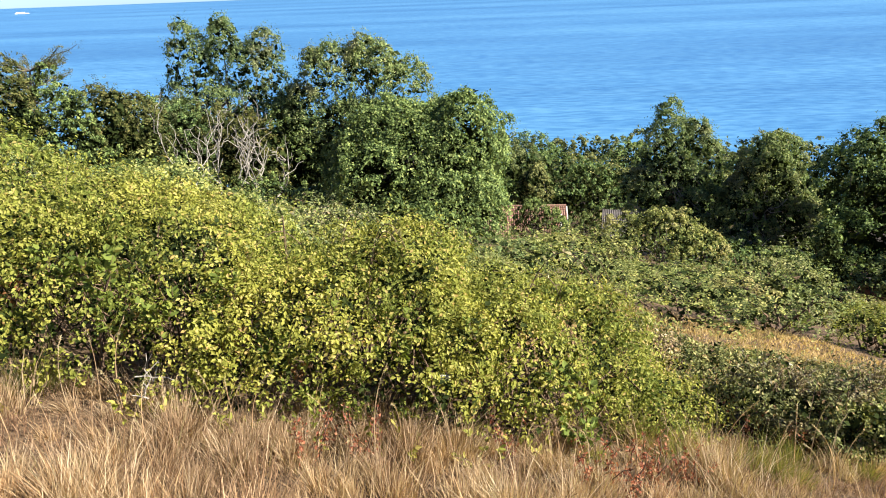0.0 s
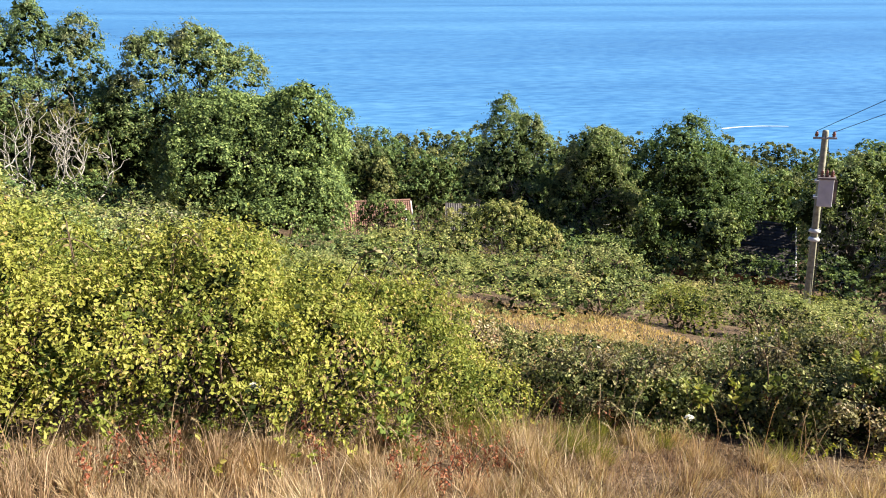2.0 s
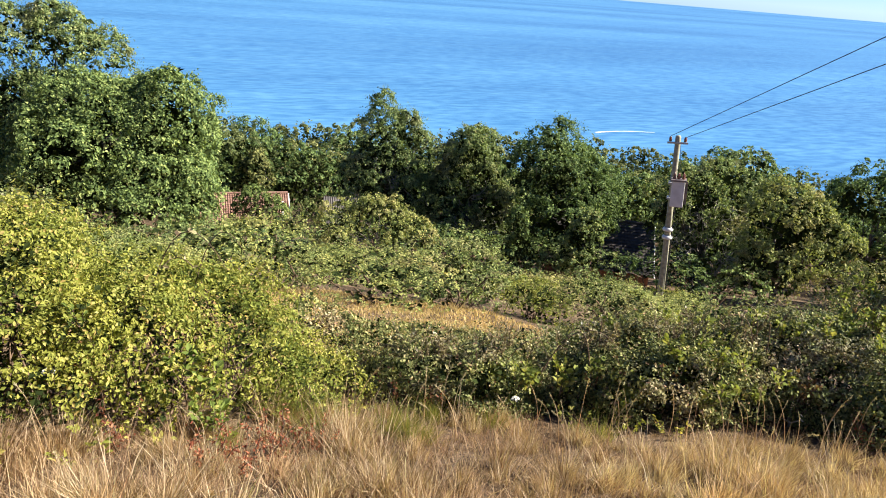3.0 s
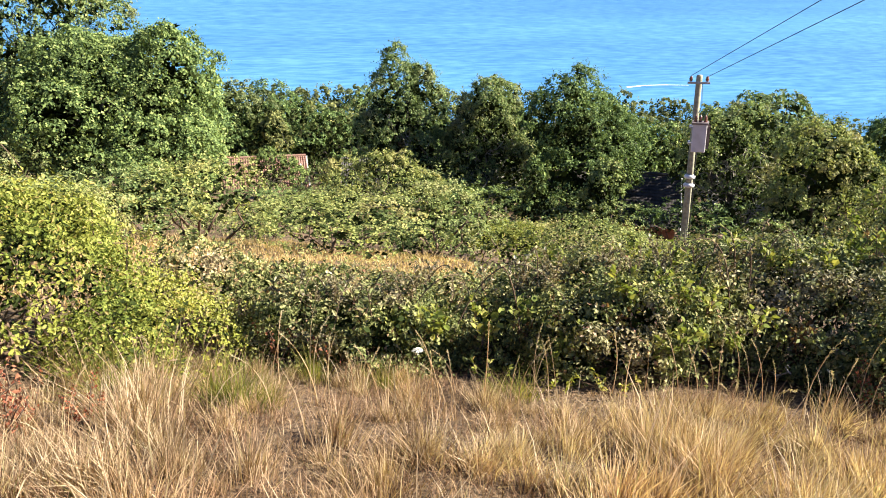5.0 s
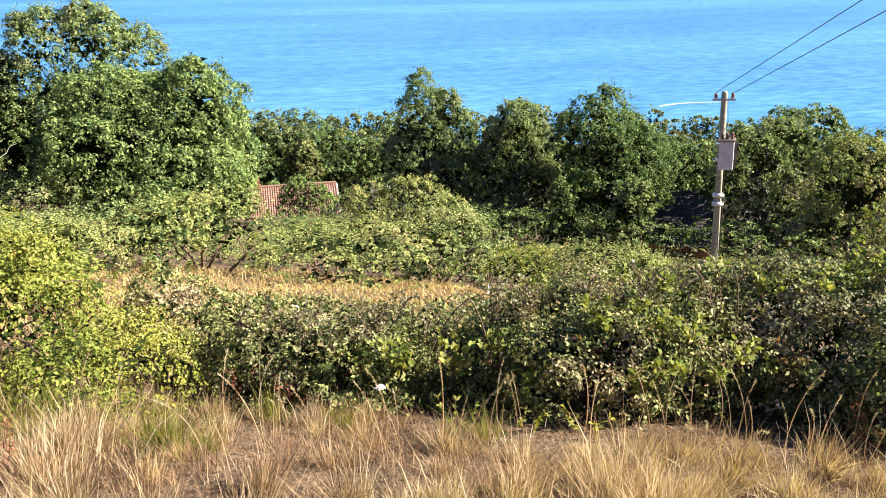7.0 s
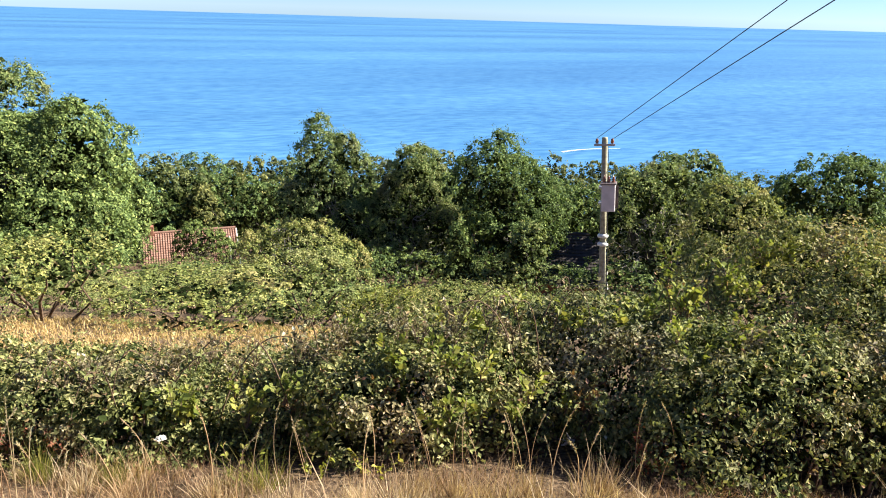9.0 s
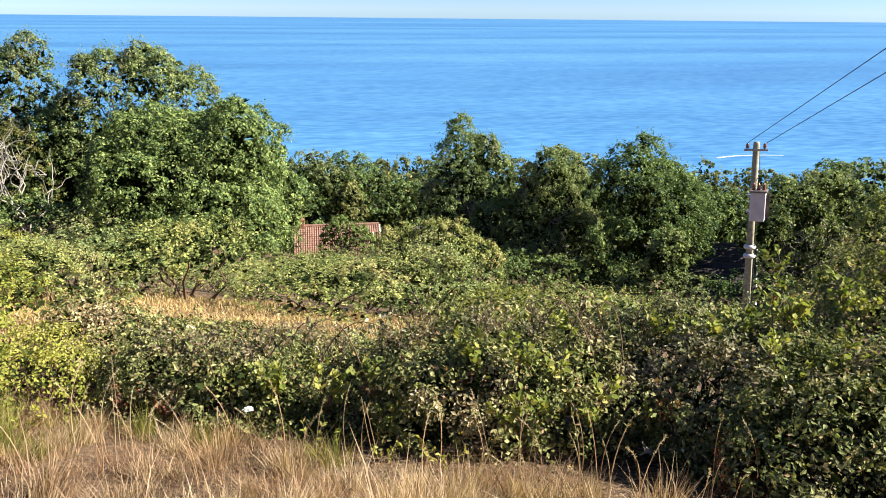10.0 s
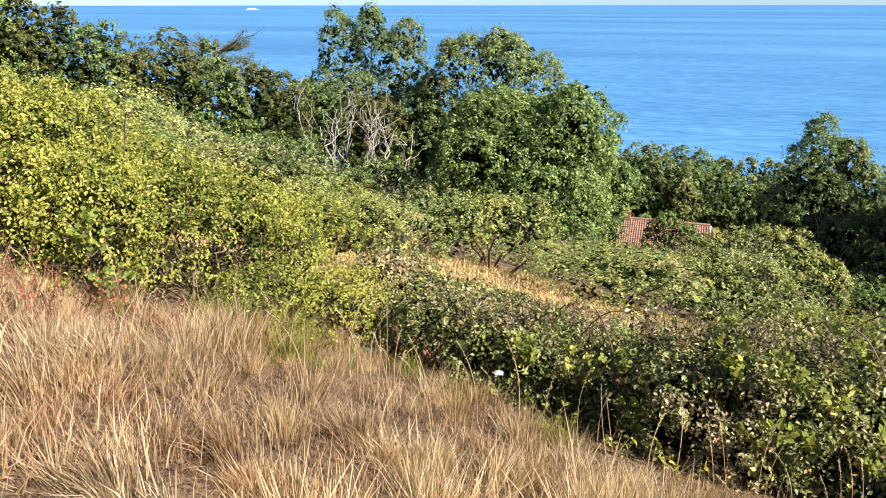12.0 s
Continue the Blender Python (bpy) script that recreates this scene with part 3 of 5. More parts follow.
for fx, fy, k in ((3.5, 73.0, 0), (9.0, 76.0, 3), (15.5, 73.5, 1), (0.5, 62.0, 2), (20.5, 62.0, 3), (28.0, 55.0, 4), (34.0, 46.0, 5), (44.0, 38.0, 6), (-24.0, 60.0, 7), (-10.0, 60.0, 8), (48.0, 30.0, 9)):
    h = 7.9 + (k % 3) * 0.6
    tree(fx, fy, h, [(0, 0, h * 0.55, 2.8, 2.6, h * 0.42), (1.8, -0.5, h * 0.42, 2.2, 2.0, h * 0.36), (-1.8, -0.5, h * 0.42, 2.2, 2.0, h * 0.36)], 700, 0.25, LEAF_DARK, "dark dense tree behind the houses", seed=130 + k, limbs=5, trunk_r=0.18, per=7, clump=0.6)


edge = np.random.default_rng(43)
for k in range(34):
    az = radians(14 - k * 2.05 + edge.uniform(-0.4, 0.4))
    dist = 101 + edge.uniform(-5, 5)
    fx, fy = 3 - math.sin(az) * dist, math.cos(az) * dist
    h = -11.7 / 57.3 * dist - float(land(fx, fy)) + edge.uniform(-0.5, 0.5)
    tree(fx, fy, h, [(0, 0, h * 0.5, 4.4, 3.6, h * 0.46), (2.6, -0.6, h * 0.45, 3.0, 2.6, h * 0.42), (-2.6, -0.4, h * 0.45, 3.0, 2.6, h * 0.42)], 280, 0.36, LEAF_FAR, "wind-clipped scrub thicket along the cliff top", "thicket", seed=700 + k, limbs=3, trunk_r=0.12, per=7, clump=0.7, solid=1.0, name="cliff_thicket")


def cypress(x, y, height):
    """A wind-shaped cypress with flat sprays that reach out in tiers."""
    rng = np.random.default_rng(31)
    t = thing("cypress", x, y, float(land(x, y)), "wind-shaped cypress with flat spreading sprays against the sea", "tree")
    spine = limb_path(rng, (0, 0, -0.2), (0.4, 0, height * 0.86), 0.05, 8)
    pieces, base, out = [tube(spine, np.linspace(0.3, 0.08, 8), 8)], [], []
    for k in range(70):
        a = rng.uniform(0, 2 * math.pi)
        i = rng.integers(3, 8)
        reach = rng.uniform(2.0, 5.2)
        way = np.array((math.cos(a), math.sin(a), rng.uniform(0.15, 0.55)))
        p = limb_path(rng, spine[i], spine[i] + way * reach, 0.08, 6)
        pieces.append(tube(p, np.linspace(0.08, 0.02, 6), 5))
        for _ in range(36):
            u = rng.uniform(0.35, 1.0)
            j = min(int(u * 5), 4)
            base.append(p[j] + (p[j + 1] - p[j]) * (u * 5 - j) + rng.normal(0, 0.14, 3) * (1, 1, 0.5))
            out.append(way)
    part("trunk", raw_mesh("trunk", *joined(pieces), BARK, True), t)
    arr = sprigs(rng, np.array(base), np.array(out), 0.55, 7, 0.22, 0.5, 0.45, 0.26)
    part("crown", leaves_mesh("crown", *arr, LEAF_CYPRESS), t)


cypress(-40.5, 72.5, 12.6)



def bare_tree(x, y, height, seed, label):
    """A leafless pale tree: forking limbs, each generation thinner."""
    g = np.random.default_rng(seed)
    t = thing("bare_tree", x, y, float(land(x, y)), label, "tree")

    def fork(a, way, length, r, depth, out):
        p = limb_path(g, a, a + way * length, 0.22, 6)
        out.append(tube(p, np.linspace(r, r * 0.55, 6), 5))
        if depth:
            for _ in range(3):
                turn = unit(way + g.normal(0, 0.5, 3) + np.array((0, 0, 0.05)))
                fork(p[g.integers(3, 6)], turn, length * g.uniform(0.55, 0.85), r * 0.55, depth - 1, out)

    for k in range(4):
        a = k * 1.57 + g.uniform(-0.4, 0.4)
        limbs = []
        fork(np.array((0, 0, -0.1)), unit(np.array((math.cos(a) * 0.6, math.sin(a) * 0.4, 1.0))), height * 0.5, 0.075, 2, limbs)
        part("limb", raw_mesh("limb", *joined(limbs), BARK_PALE, True), t)


bare_tree(-14.2, 43.6, 7.4, 601, "leafless pale grey tree with spreading forked limbs")
bare_tree(-11.4, 44.6, 6.4, 602, "leafless pale grey tree with spreading forked limbs")
bare_tree(16.6, 44.6, 4.6, 603, "dead pale tree with twisted bare limbs")
bare_tree(19.6, 42.2, 4.2, 604, "dead pale tree with twisted bare limbs")
bare_tree(31.0, 30.8, 4.4, 605, "leafless brown-grey tree with fine forked limbs")


# ---- scrub on the slope ----
def shrub_kind(seed, r, h, shoots, leaf, mat, label, low_stems=7, per=7, inner=90):
    rng = np.random.default_rng(seed)
    t = thing("shrub", 0, 0, -500, label, "shrub", "scrub on the slope")
    lobes = [(0, 0, h * 0.5, r, r, h * 0.5)] + [(rng.uniform(-0.6, 0.6) * r, rng.uniform(-0.6, 0.6) * r, h * rng.uniform(0.4, 0.62), r * 0.6, r * 0.6, h * 0.45) for _ in range(4)]
    stems = [tube(limb_path(rng, (rng.normal(0, 0.12), rng.normal(0, 0.12), -0.25), (math.cos(a) * r * 0.7, math.sin(a) * r * 0.7, h * rng.uniform(0.5, 0.9)), 0.15, 5), np.linspace(0.03, 0.008, 5), 4) for a in np.linspace(0, 6, low_stems)]
    part("woody_base", raw_mesh("woody_base", *joined(stems), TWIG, True), t)
    lobes = lumpy(rng, lobes, 4)
    arr = leafy_domes(rng, lobes, int(shoots * per * 0.6) // 22, 22, 0.11, leaf * 0.9, -0.5, loose=0.5)
    base, d = outer_points(rng, lobes, int(shoots * per * 0.45) // 8, -0.1, (0.8, 1.03))
    arr = [np.concatenate(q) for q in zip(arr, sprigs(rng, base, d, 0.26, 8, leaf * 0.85, lift=1.1))]
    keep = arr[0][:, 2] > 0.05 * h
    part("foliage", leaves_mesh("foliage", *(q[keep] for q in arr), mat), t)
    # the shrub's dark core: shade painted into the leaf colour
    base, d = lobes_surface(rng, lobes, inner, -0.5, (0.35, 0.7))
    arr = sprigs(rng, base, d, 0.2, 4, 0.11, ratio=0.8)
    part("inner_foliage", leaves_mesh("inner_foliage", *arr, LEAF_PAINTED_SHADE), t, "inner leaves coloured dark to stand in for shade")
    return t


SHRUBS = [
    shrub_kind(201, 0.95, 1.15, 450, 0.06, LEAF_SCRUB, "light green blackthorn shrub in rough scrub"),
    shrub_kind(202, 1.15, 1.35, 520, 0.06, LEAF_SCRUB, "tall green hawthorn shrub in rough scrub"),
    shrub_kind(203, 0.9, 0.95, 420, 0.06, LEAF_YELLOW, "low yellow-green shrub in rough scrub"),
    shrub_kind(204, 1.0, 1.05, 440, 0.06, LEAF_ASH, "grey-green bushy shrub in rough scrub"),
    shrub_kind(205, 1.0, 1.1, 440, 0.06, LEAF_BRAMBLE, "dark green bramble mound in rough scrub"),
]

FAR_SHRUBS = [
    shrub_kind(211, 1.0, 1.15, 230, 0.086, LEAF_SCRUB, "light green blackthorn shrub in rough scrub", 4, 6, 50),
    shrub_kind(212, 1.15, 1.3, 250, 0.086, LEAF_ASH, "grey-green hawthorn shrub in rough scrub", 4, 6, 50),
    shrub_kind(213, 1.0, 1.0, 230, 0.086, LEAF_YELLOW, "low yellow-green shrub in rough scrub", 4, 6, 50),
    shrub_kind(214, 1.1, 1.2, 240, 0.086, LEAF_DARK, "dark green shrub growing under trees", 4, 6, 50),
]


def in_field(x, y):
    return ((x - 2.9) / 2.5) ** 2 + ((y - 8.4) / 2.2) ** 2 < 1 or (x > 1.0 and y < 8.5)


plant = np.random.default_rng(55)
spots = []
for ring, step in ((11.0, 1.7), (13.2, 1.9), (15.5, 2.1), (18.2, 2.0), (21.2, 2.3), (24.8, 2.6), (28.6, 2.9), (33.0, 3.4)):
    n = int(ring * 1.75 / step)
    for k in range(n):
        az = radians(48) - k * step / ring + plant.uniform(-0.25, 0.25) * step / ring
        d = ring + plant.uniform(-0.6, 0.6)
        spots.append((2.6 - math.sin(az) * d, math.cos(az) * d, ring))
for k in range(16):
    spots.append((plant.uniform(-7.5, -0.5), plant.uniform(6.4, 10.5), 8.0))
for x, y, ring in ((-4.6, 6.6, 7.0), (-6.0, 7.2, 7.0), (-7.4, 7.8, 7.0), (-3.6, 7.6, 7.0), (-5.2, 8.6, 7.0), (-6.8, 9.4, 7.0), (-8.6, 9.2, 7.0), (-2.6, 8.4, 7.0), (-4.2, 9.8, 7.0)):
    spots.append((x, y, ring))
for x, y, ring in spots:
    if in_field(x, y) or (x > 6.5 and ring < 15 and plant.uniform() < 0.6):
        continue
    left = x < 1 - 0.05 * y
    w = plant.uniform(0.7, 1.35) * (0.7 if ring < 12 else 0.62)
    if ring < 17:
        kind = SHRUBS[plant.choice(5, p=(0.3, 0.13, 0.32, 0.2, 0.05) if left else (0.38, 0.22, 0.05, 0.22, 0.13))]
    else:
        kind = FAR_SHRUBS[plant.choice(4, p=(0.35, 0.2, 0.35, 0.1) if left else (0.45, 0.3, 0.08, 0.17))]
    ob = copy_thing(kind, pose(x, y, float(land(x, y)), 0, 0, plant.uniform(0, 360)))
    ob.scale = (w * plant.uniform(1.2, 1.5), w * plant.uniform(1.1, 1.4), w * (0.85 if ring > 20 else 1.0) * plant.uniform(0.75, 1.1))
# undergrowth below the trees
for ring, n, top in ((36.0, 15, 1.5), (42.0, 16, 1.8), (49.0, 16, 2.0), (57.0, 13, 2.2)):
    for k in range(n):
        az = radians(34 - k * 84 / n + plant.uniform(-2, 2))
        d = ring + plant.uniform(-2, 2)
        x, y = 2.6 - math.sin(az) * d, math.cos(az) * d
        low = 0.32 if 2.0 < x < 10.5 and y < 58 else 1.0
        if abs(x - 9.5) < 6 and y > 46 or math.hypot(x - 30.4, y - 39.4) < 4:
            continue
        ob = copy_thing(FAR_SHRUBS[3] if k % 4 else FAR_SHRUBS[1], pose(x, y, float(land(x, y)), 0, 0, plant.uniform(0, 360)))
        w = plant.uniform(0.85, 1.2)
        ob.scale = (2.0 * w, 1.8 * w, top * w * low)
for k in [*range(9), *range(14, 17)]:
    x, y = -37.0 + k * 2.0 + plant.uniform(-0.5, 0.5), 35.0 + k * 0.95 + plant.uniform(-1, 1)
    ob = copy_thing(FAR_SHRUBS[3 if k % 3 else 0], pose(x, y, float(land(x, y)), 0, 0, plant.uniform(0, 360)))
    ob.scale = (2.0, 1.8, plant.uniform(2.0, 2.7))
for x, y, top in ((2.6, 59.5, 1.6), (7.6, 60.5, 0.9), (9.4, 61.0, 0.9), (10.6, 60.0, 1.8), (12.6, 60.5, 2.2), (14.0, 56.0, 1.9), (3.0, 54.0, 1.9), (6.0, 53.0, 0.4), (9.5, 52.0, 0.6)):
    ob = copy_thing(FAR_SHRUBS[1 if y > 57 else 3], pose(x, y, float(land(x, y)), 0, 0, plant.uniform(0, 360)))
    ob.scale = (1.5, 1.4, top)
for x, y, turn in ((0.45, 7.5, 20), (-0.1, 8.3, 110), (0.3, 9.0, 200), (-0.4, 9.5, 300), (-0.6, 7.4, 60), (0.5, 9.8, 150)):
    ob = copy_thing(SHRUBS[0 if turn > 100 else 2], pose(x, y, float(land(x, y)), 0, 0, turn))
    ob.scale = (0.75, 0.7, 0.62)
for t in SHRUBS + FAR_SHRUBS:
    for o in (*t.children_recursive, t):
        bpy.data.objects.remove(o)


# ---- the near bushes ----
def near_bush(name, x, y, lobes, shoots, leaf, mat, label, seed, shape="quad", per=14, shoot_len=0.2, ratio=0.58, fill=LEAF_PAINTED_SHADE, lift=0.45):
    rng = np.random.default_rng(seed)
    t = thing(name, x, y, float(land(x, y)), label, "bush")
    lobes = np.asarray(lobes, float)
    lobes[:, 2] += land(x + lobes[:, 0], y + lobes[:, 1]) - land(x, y)
    stems = []
    ends, d = lobes_surface(rng, lobes, 60, 0.0, (0.5, 1.0))
    for e in ends:
        fx, fy = e[0] * 0.7 + rng.normal(0, 0.1), e[1] * 0.7 + rng.normal(0, 0.1)
        foot = (fx, fy, float(land(x + fx, y + fy) - land(x, y)) - 0.05)
        stems.append(tube(limb_path(rng, foot, e, 0.25, 7), np.linspace(0.012, 0.003, 7), 4))
    part("woody_base", raw_mesh("woody_base", *joined(stems), TWIG, True), t)
    shoots = int(shoots * 1.45)
    lobes = lumpy(rng, lobes, 6, 0.25, 0.5)
    arr = leafy_domes(rng, lobes, int(shoots * per * 0.8) // 26, 26, 0.09, leaf * 1.04, -0.35, ratio, loose=0.42, depth=(0.8, 1.08))
    part("foliage", leaves_mesh("foliage", *arr, mat, shape), t)
    base, d = outer_points(rng, lobes, shoots // 5, -0.1, (0.95, 1.05))
    arr = sprigs(rng, base, d, shoot_len * 1.3, 11, leaf, lift=lift, ratio=ratio)
    part("leaf_spray", leaves_mesh("leaf_spray", *arr, mat, shape), t, "loose shoots standing out of the leaves")
    # fill darkens the bush's core by colour, in place of shade
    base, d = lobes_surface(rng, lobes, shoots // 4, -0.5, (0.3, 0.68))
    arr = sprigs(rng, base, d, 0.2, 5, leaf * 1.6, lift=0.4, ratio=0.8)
    part("inner_foliage", leaves_mesh("inner_foliage", *arr, fill), t, "dark inner leaves with the shade put into their colour")
    return t


YB = "sunlit yellow-green bush of small leaves above dry grass"
near_bush("yellow_bush", 0.75, 4.75, [(0, 0, 0.45, 0.72, 0.68, 0.52), (0.4, 0.3, 0.28, 0.5, 0.5, 0.4), (-0.4, -0.5, 0.4, 0.52, 0.48, 0.46), (0.1, 0.8, 0.35, 0.6, 0.6, 0.42)], 1500, 0.029, LEAF_YELLOW, YB, 301)
near_bush("yellow_bush", -0.6, 4.6, [(0, 0, 0.55, 0.78, 0.78, 0.62), (-0.4, -0.5, 0.45, 0.6, 0.5, 0.5), (0.4, -0.55, 0.42, 0.55, 0.5, 0.46), (0, 0.9, 0.5, 0.8, 0.7, 0.52)], 1700, 0.029, LEAF_YELLOW, YB, 302)
near_bush("yellow_bush", -2.1, 4.7, [(0, 0, 0.65, 0.88, 0.8, 0.68), (-0.3, -0.6, 0.5, 0.7, 0.5, 0.55), (0.5, -0.6, 0.45, 0.6, 0.5, 0.5), (0, 0.9, 0.6, 0.88, 0.7, 0.6)], 1700, 0.029, LEAF_YELLOW, YB, 303)
near_bush("yellow_bush", -3.6, 5.0, [(0, 0, 0.75, 0.95, 0.9, 0.78), (-0.5, -0.6, 0.6, 0.7, 0.6, 0.7), (0.4, -0.5, 0.55, 0.6, 0.5, 0.6), (0.2, 0.9, 0.7, 0.9, 0.8, 0.7)], 1500, 0.031, LEAF_YELLOW, YB, 304)
near_bush("yellow_bush", 1.75, 5.1, [(0, 0, 0.12, 0.42, 0.42, 0.26), (-0.3, -0.6, 0.14, 0.36, 0.36, 0.28), (-0.1, 0.6, 0.14, 0.4, 0.4, 0.26)], 420, 0.026, LEAF_YELLOW, "low feathery yellow-green growth beside the bush", 306)
BB = "tangled bramble hedge with dark shaded leaves"
near_bush("bramble_hedge", 2.6, 5.9, [(0, 0, 0.2, 0.6, 0.5, 0.3), (0.7, -0.1, 0.22, 0.6, 0.5, 0.32), (-0.6, 0.2, 0.2, 0.5, 0.5, 0.35)], 800, 0.033, LEAF_BRAMBLE, BB, 311)
near_bush("bramble_hedge", 3.25, 4.95, [(0, 0, 0.2, 0.5, 0.45, 0.36), (-0.5, 0.3, 0.2, 0.5, 0.45, 0.36)], 700, 0.032, LEAF_BRAMBLE, BB, 318)
near_bush("bramble_hedge", 3.9, 5.2, [(0, 0, 0.2, 0.68, 0.58, 0.3), (0.5, -0.35, 0.22, 0.55, 0.45, 0.32), (-0.4, 0.2, 0.18, 0.5, 0.5, 0.26)], 1200, 0.033, LEAF_BRAMBLE, BB, 312)
near_bush("bramble_hedge", 5.1, 4.65, [(0, 0, 0.3, 0.72, 0.68, 0.4), (0.4, -0.4, 0.3, 0.6, 0.45, 0.4), (-0.4, -0.4, 0.28, 0.55, 0.45, 0.36), (0, 0.6, 0.28, 0.8, 0.6, 0.32)], 1700, 0.034, LEAF_BRAMBLE, BB, 313)
near_bush("bramble_hedge", 6.5, 4.25, [(0, 0, 0.46, 0.82, 0.72, 0.52), (0.2, -0.5, 0.4, 0.8, 0.5, 0.48), (0, 0.7, 0.4, 0.85, 0.65, 0.42)], 1700, 0.034, LEAF_BRAMBLE, BB, 314)
near_bush("bramble_hedge", 8.3, 3.9, [(0, 0, 0.8, 0.95, 0.9, 0.85), (-0.2, -0.6, 0.55, 0.8, 0.6, 0.7), (0.2, 0.9, 0.7, 0.9, 0.8, 0.7)], 1700, 0.034, LEAF_BRAMBLE, BB, 315)
near_bush("bramble_hedge", 8.1, 2.7, [(0, 0, 0.4, 0.6, 0.5, 0.55), (-0.5, 0.2, 0.35, 0.5, 0.4, 0.5), (0.55, -0.2, 0.45, 0.55, 0.5, 0.6)], 1000, 0.034, LEAF_BRAMBLE, BB, 320)
near_bush("bramble_hedge", 7.0, 3.05, [(0, 0, 0.35, 0.6, 0.5, 0.5), (-0.5, 0.1, 0.3, 0.5, 0.45, 0.42), (0.55, -0.2, 0.4, 0.5, 0.45, 0.5)], 1000, 0.034, LEAF_BRAMBLE, BB, 319)
near_bush("bramble_hedge", 9.9, 3.5, [(0, 0, 0.95, 1.1, 1.0, 1.0), (-0.2, -0.8, 0.8, 0.9, 0.7, 0.9), (0.4, 0.9, 0.8, 0.9, 0.8, 0.8)], 1100, 0.038, LEAF_BRAMBLE, BB, 316)
near_bush("bramble_hedge", 11.8, 4.8, [(0, 0, 0.75, 1.2, 1.0, 0.8), (0.6, 0.8, 0.7, 1.2, 0.9, 0.7)], 500, 0.045, LEAF_BRAMBLE, BB, 317)


# ---- dry grass ----
def blades(rng, foot, height, lean, width, curl=0.5, segs=3):
    """Bent tapering blades: verts and triangles."""
    n = len(foot)
    a = rng.uniform(0, 2 * math.pi, n)
    side = np.stack([np.cos(a), np.sin(a), np.zeros(n)], -1)
    up = np.array((0, 0, 1.0))
    t = np.linspace(0, 1, segs + 1)
    mid = foot[:, None] + up * (height[:, None] * (t - curl * 0.35 * t ** 3))[..., None] + lean[:, None] * (height[:, None] * (0.35 * t + curl * t * t))[..., None]
    w = width[:, None] * (1 - 0.8 * t[None, :-1])
    left, right = mid[:, :-1] - side[:, None] * w[..., None], mid[:, :-1] + side[:, None] * w[..., None]
    v = np.concatenate([np.stack([left, right], 2).reshape(n, -1, 3), mid[:, -1:]], 1)
    f = []
    for i in range(segs - 1):
        f += [(2 * i, 2 * i + 1, 2 * i + 3), (2 * i, 2 * i + 3, 2 * i + 2)]
    f.append((2 * segs - 2, 2 * segs - 1, 2 * segs))
    f = np.array(f)[None] + (np.arange(n) * (2 * segs + 1))[:, None, None]
    return v.reshape(-1, 3), f.reshape(-1, 3)


def sward(name, rng, x, y, h, width, mat, label, curl=0.5):
    lean = unit(rng.normal(0, 1, (len(x), 3)) * (1, 1, 0)) * rng.uniform(0.1, 0.9, (len(x), 1))
    foot = np.stack([x, y, land(x, y) - 0.01], -1)
    return tagged(new(name, raw_mesh(name, *blades(rng, foot, h, lean, width, curl, 2), mat)), label, "grass", kind="stuff")


rng = np.random.default_rng(70)
n = 170000
gx, gy = rng.uniform(-4.5, 8.5, n), rng.uniform(1.3, 5.6, n)
keep = (gy < np.where(gx > 5.2, 3.3, 3.9) + 0.25 * np.sin(gx * 2)) | ((gx > 1.2) & (gx < 3.6))
keep &= (gx < 4) | (gy < 3.9 - 0.42 * (gx - 4))
keep &= (gx > -0.7 * gy - 0.4) & (gx < 3.6 + 1.6 * gy)
gx, gy = gx[keep], gy[keep]
patch = 0.5 + 0.5 * np.sin(gx * 3.1 + 2 * np.sin(gy * 2.3)) * np.sin(gy * 3.7 + gx)
clod = np.sin(gx * 8.3 + 2.2 * np.sin(gy * 5.1)) * np.sin(gy * 9.7 + 1.7 * np.sin(gx * 6.3))
some = rng.random(len(gx)) < np.clip(0.78 + 0.5 * clod, 0.42, 1.0)
gx, gy, patch, clod = gx[some], gy[some], patch[some], clod[some]
sward("grass", rng, gx, gy, (0.05 + 0.08 * patch + 0.09 * clod.clip(0, 1)) * rng.uniform(0.4, 1.4, len(gx)), rng.uniform(0.0009, 0.0022, len(gx)), THATCH, "short matted dry straw-coloured grass on the slope", 0.8)
walked = np.random.default_rng(77)
gx, gy = walked.uniform(-5.0, 9.0, 42000), walked.uniform(-3.5, 1.42, 42000)
sward("grass", walked, gx, gy, walked.uniform(0.04, 0.16, len(gx)), walked.uniform(0.0012, 0.003, len(gx)), THATCH, "short trodden dry grass on the slope", 0.8)
n = 27000
gx, gy = rng.uniform(-0.8, 6.0, n), rng.uniform(6.2, 11.8, n)
sward("field_grass", rng, gx, gy, rng.uniform(0.03, 0.13, n), rng.uniform(0.004, 0.008, n), STRAW_PALE, "dry golden grass in a small clearing", 0.7)


def tussock_kind(seed, count, h, r, mat, label):
    g = np.random.default_rng(seed)
    a, d = g.uniform(0, 2 * math.pi, count), np.abs(g.normal(0, r * 0.5, count))
    foot = np.stack([np.cos(a) * d, np.sin(a) * d, np.full(count, -0.03)], -1)
    lean = np.stack([np.cos(a), np.sin(a), np.zeros(count)], -1) * (0.08 + d / r * 0.5)[:, None] + g.normal(0, 0.2, (count, 3)) * (1, 1, 0) + np.array((-0.15, 0.0, 0))
    v, f = blades(g, foot, h * g.uniform(0.5, 1.15, count), lean, g.uniform(0.0013, 0.0029, count), 0.42, 2)
    return tagged(new("grass_tussock", raw_mesh("grass_tussock", v, f, mat)), label, "grass", "grass tussocks")


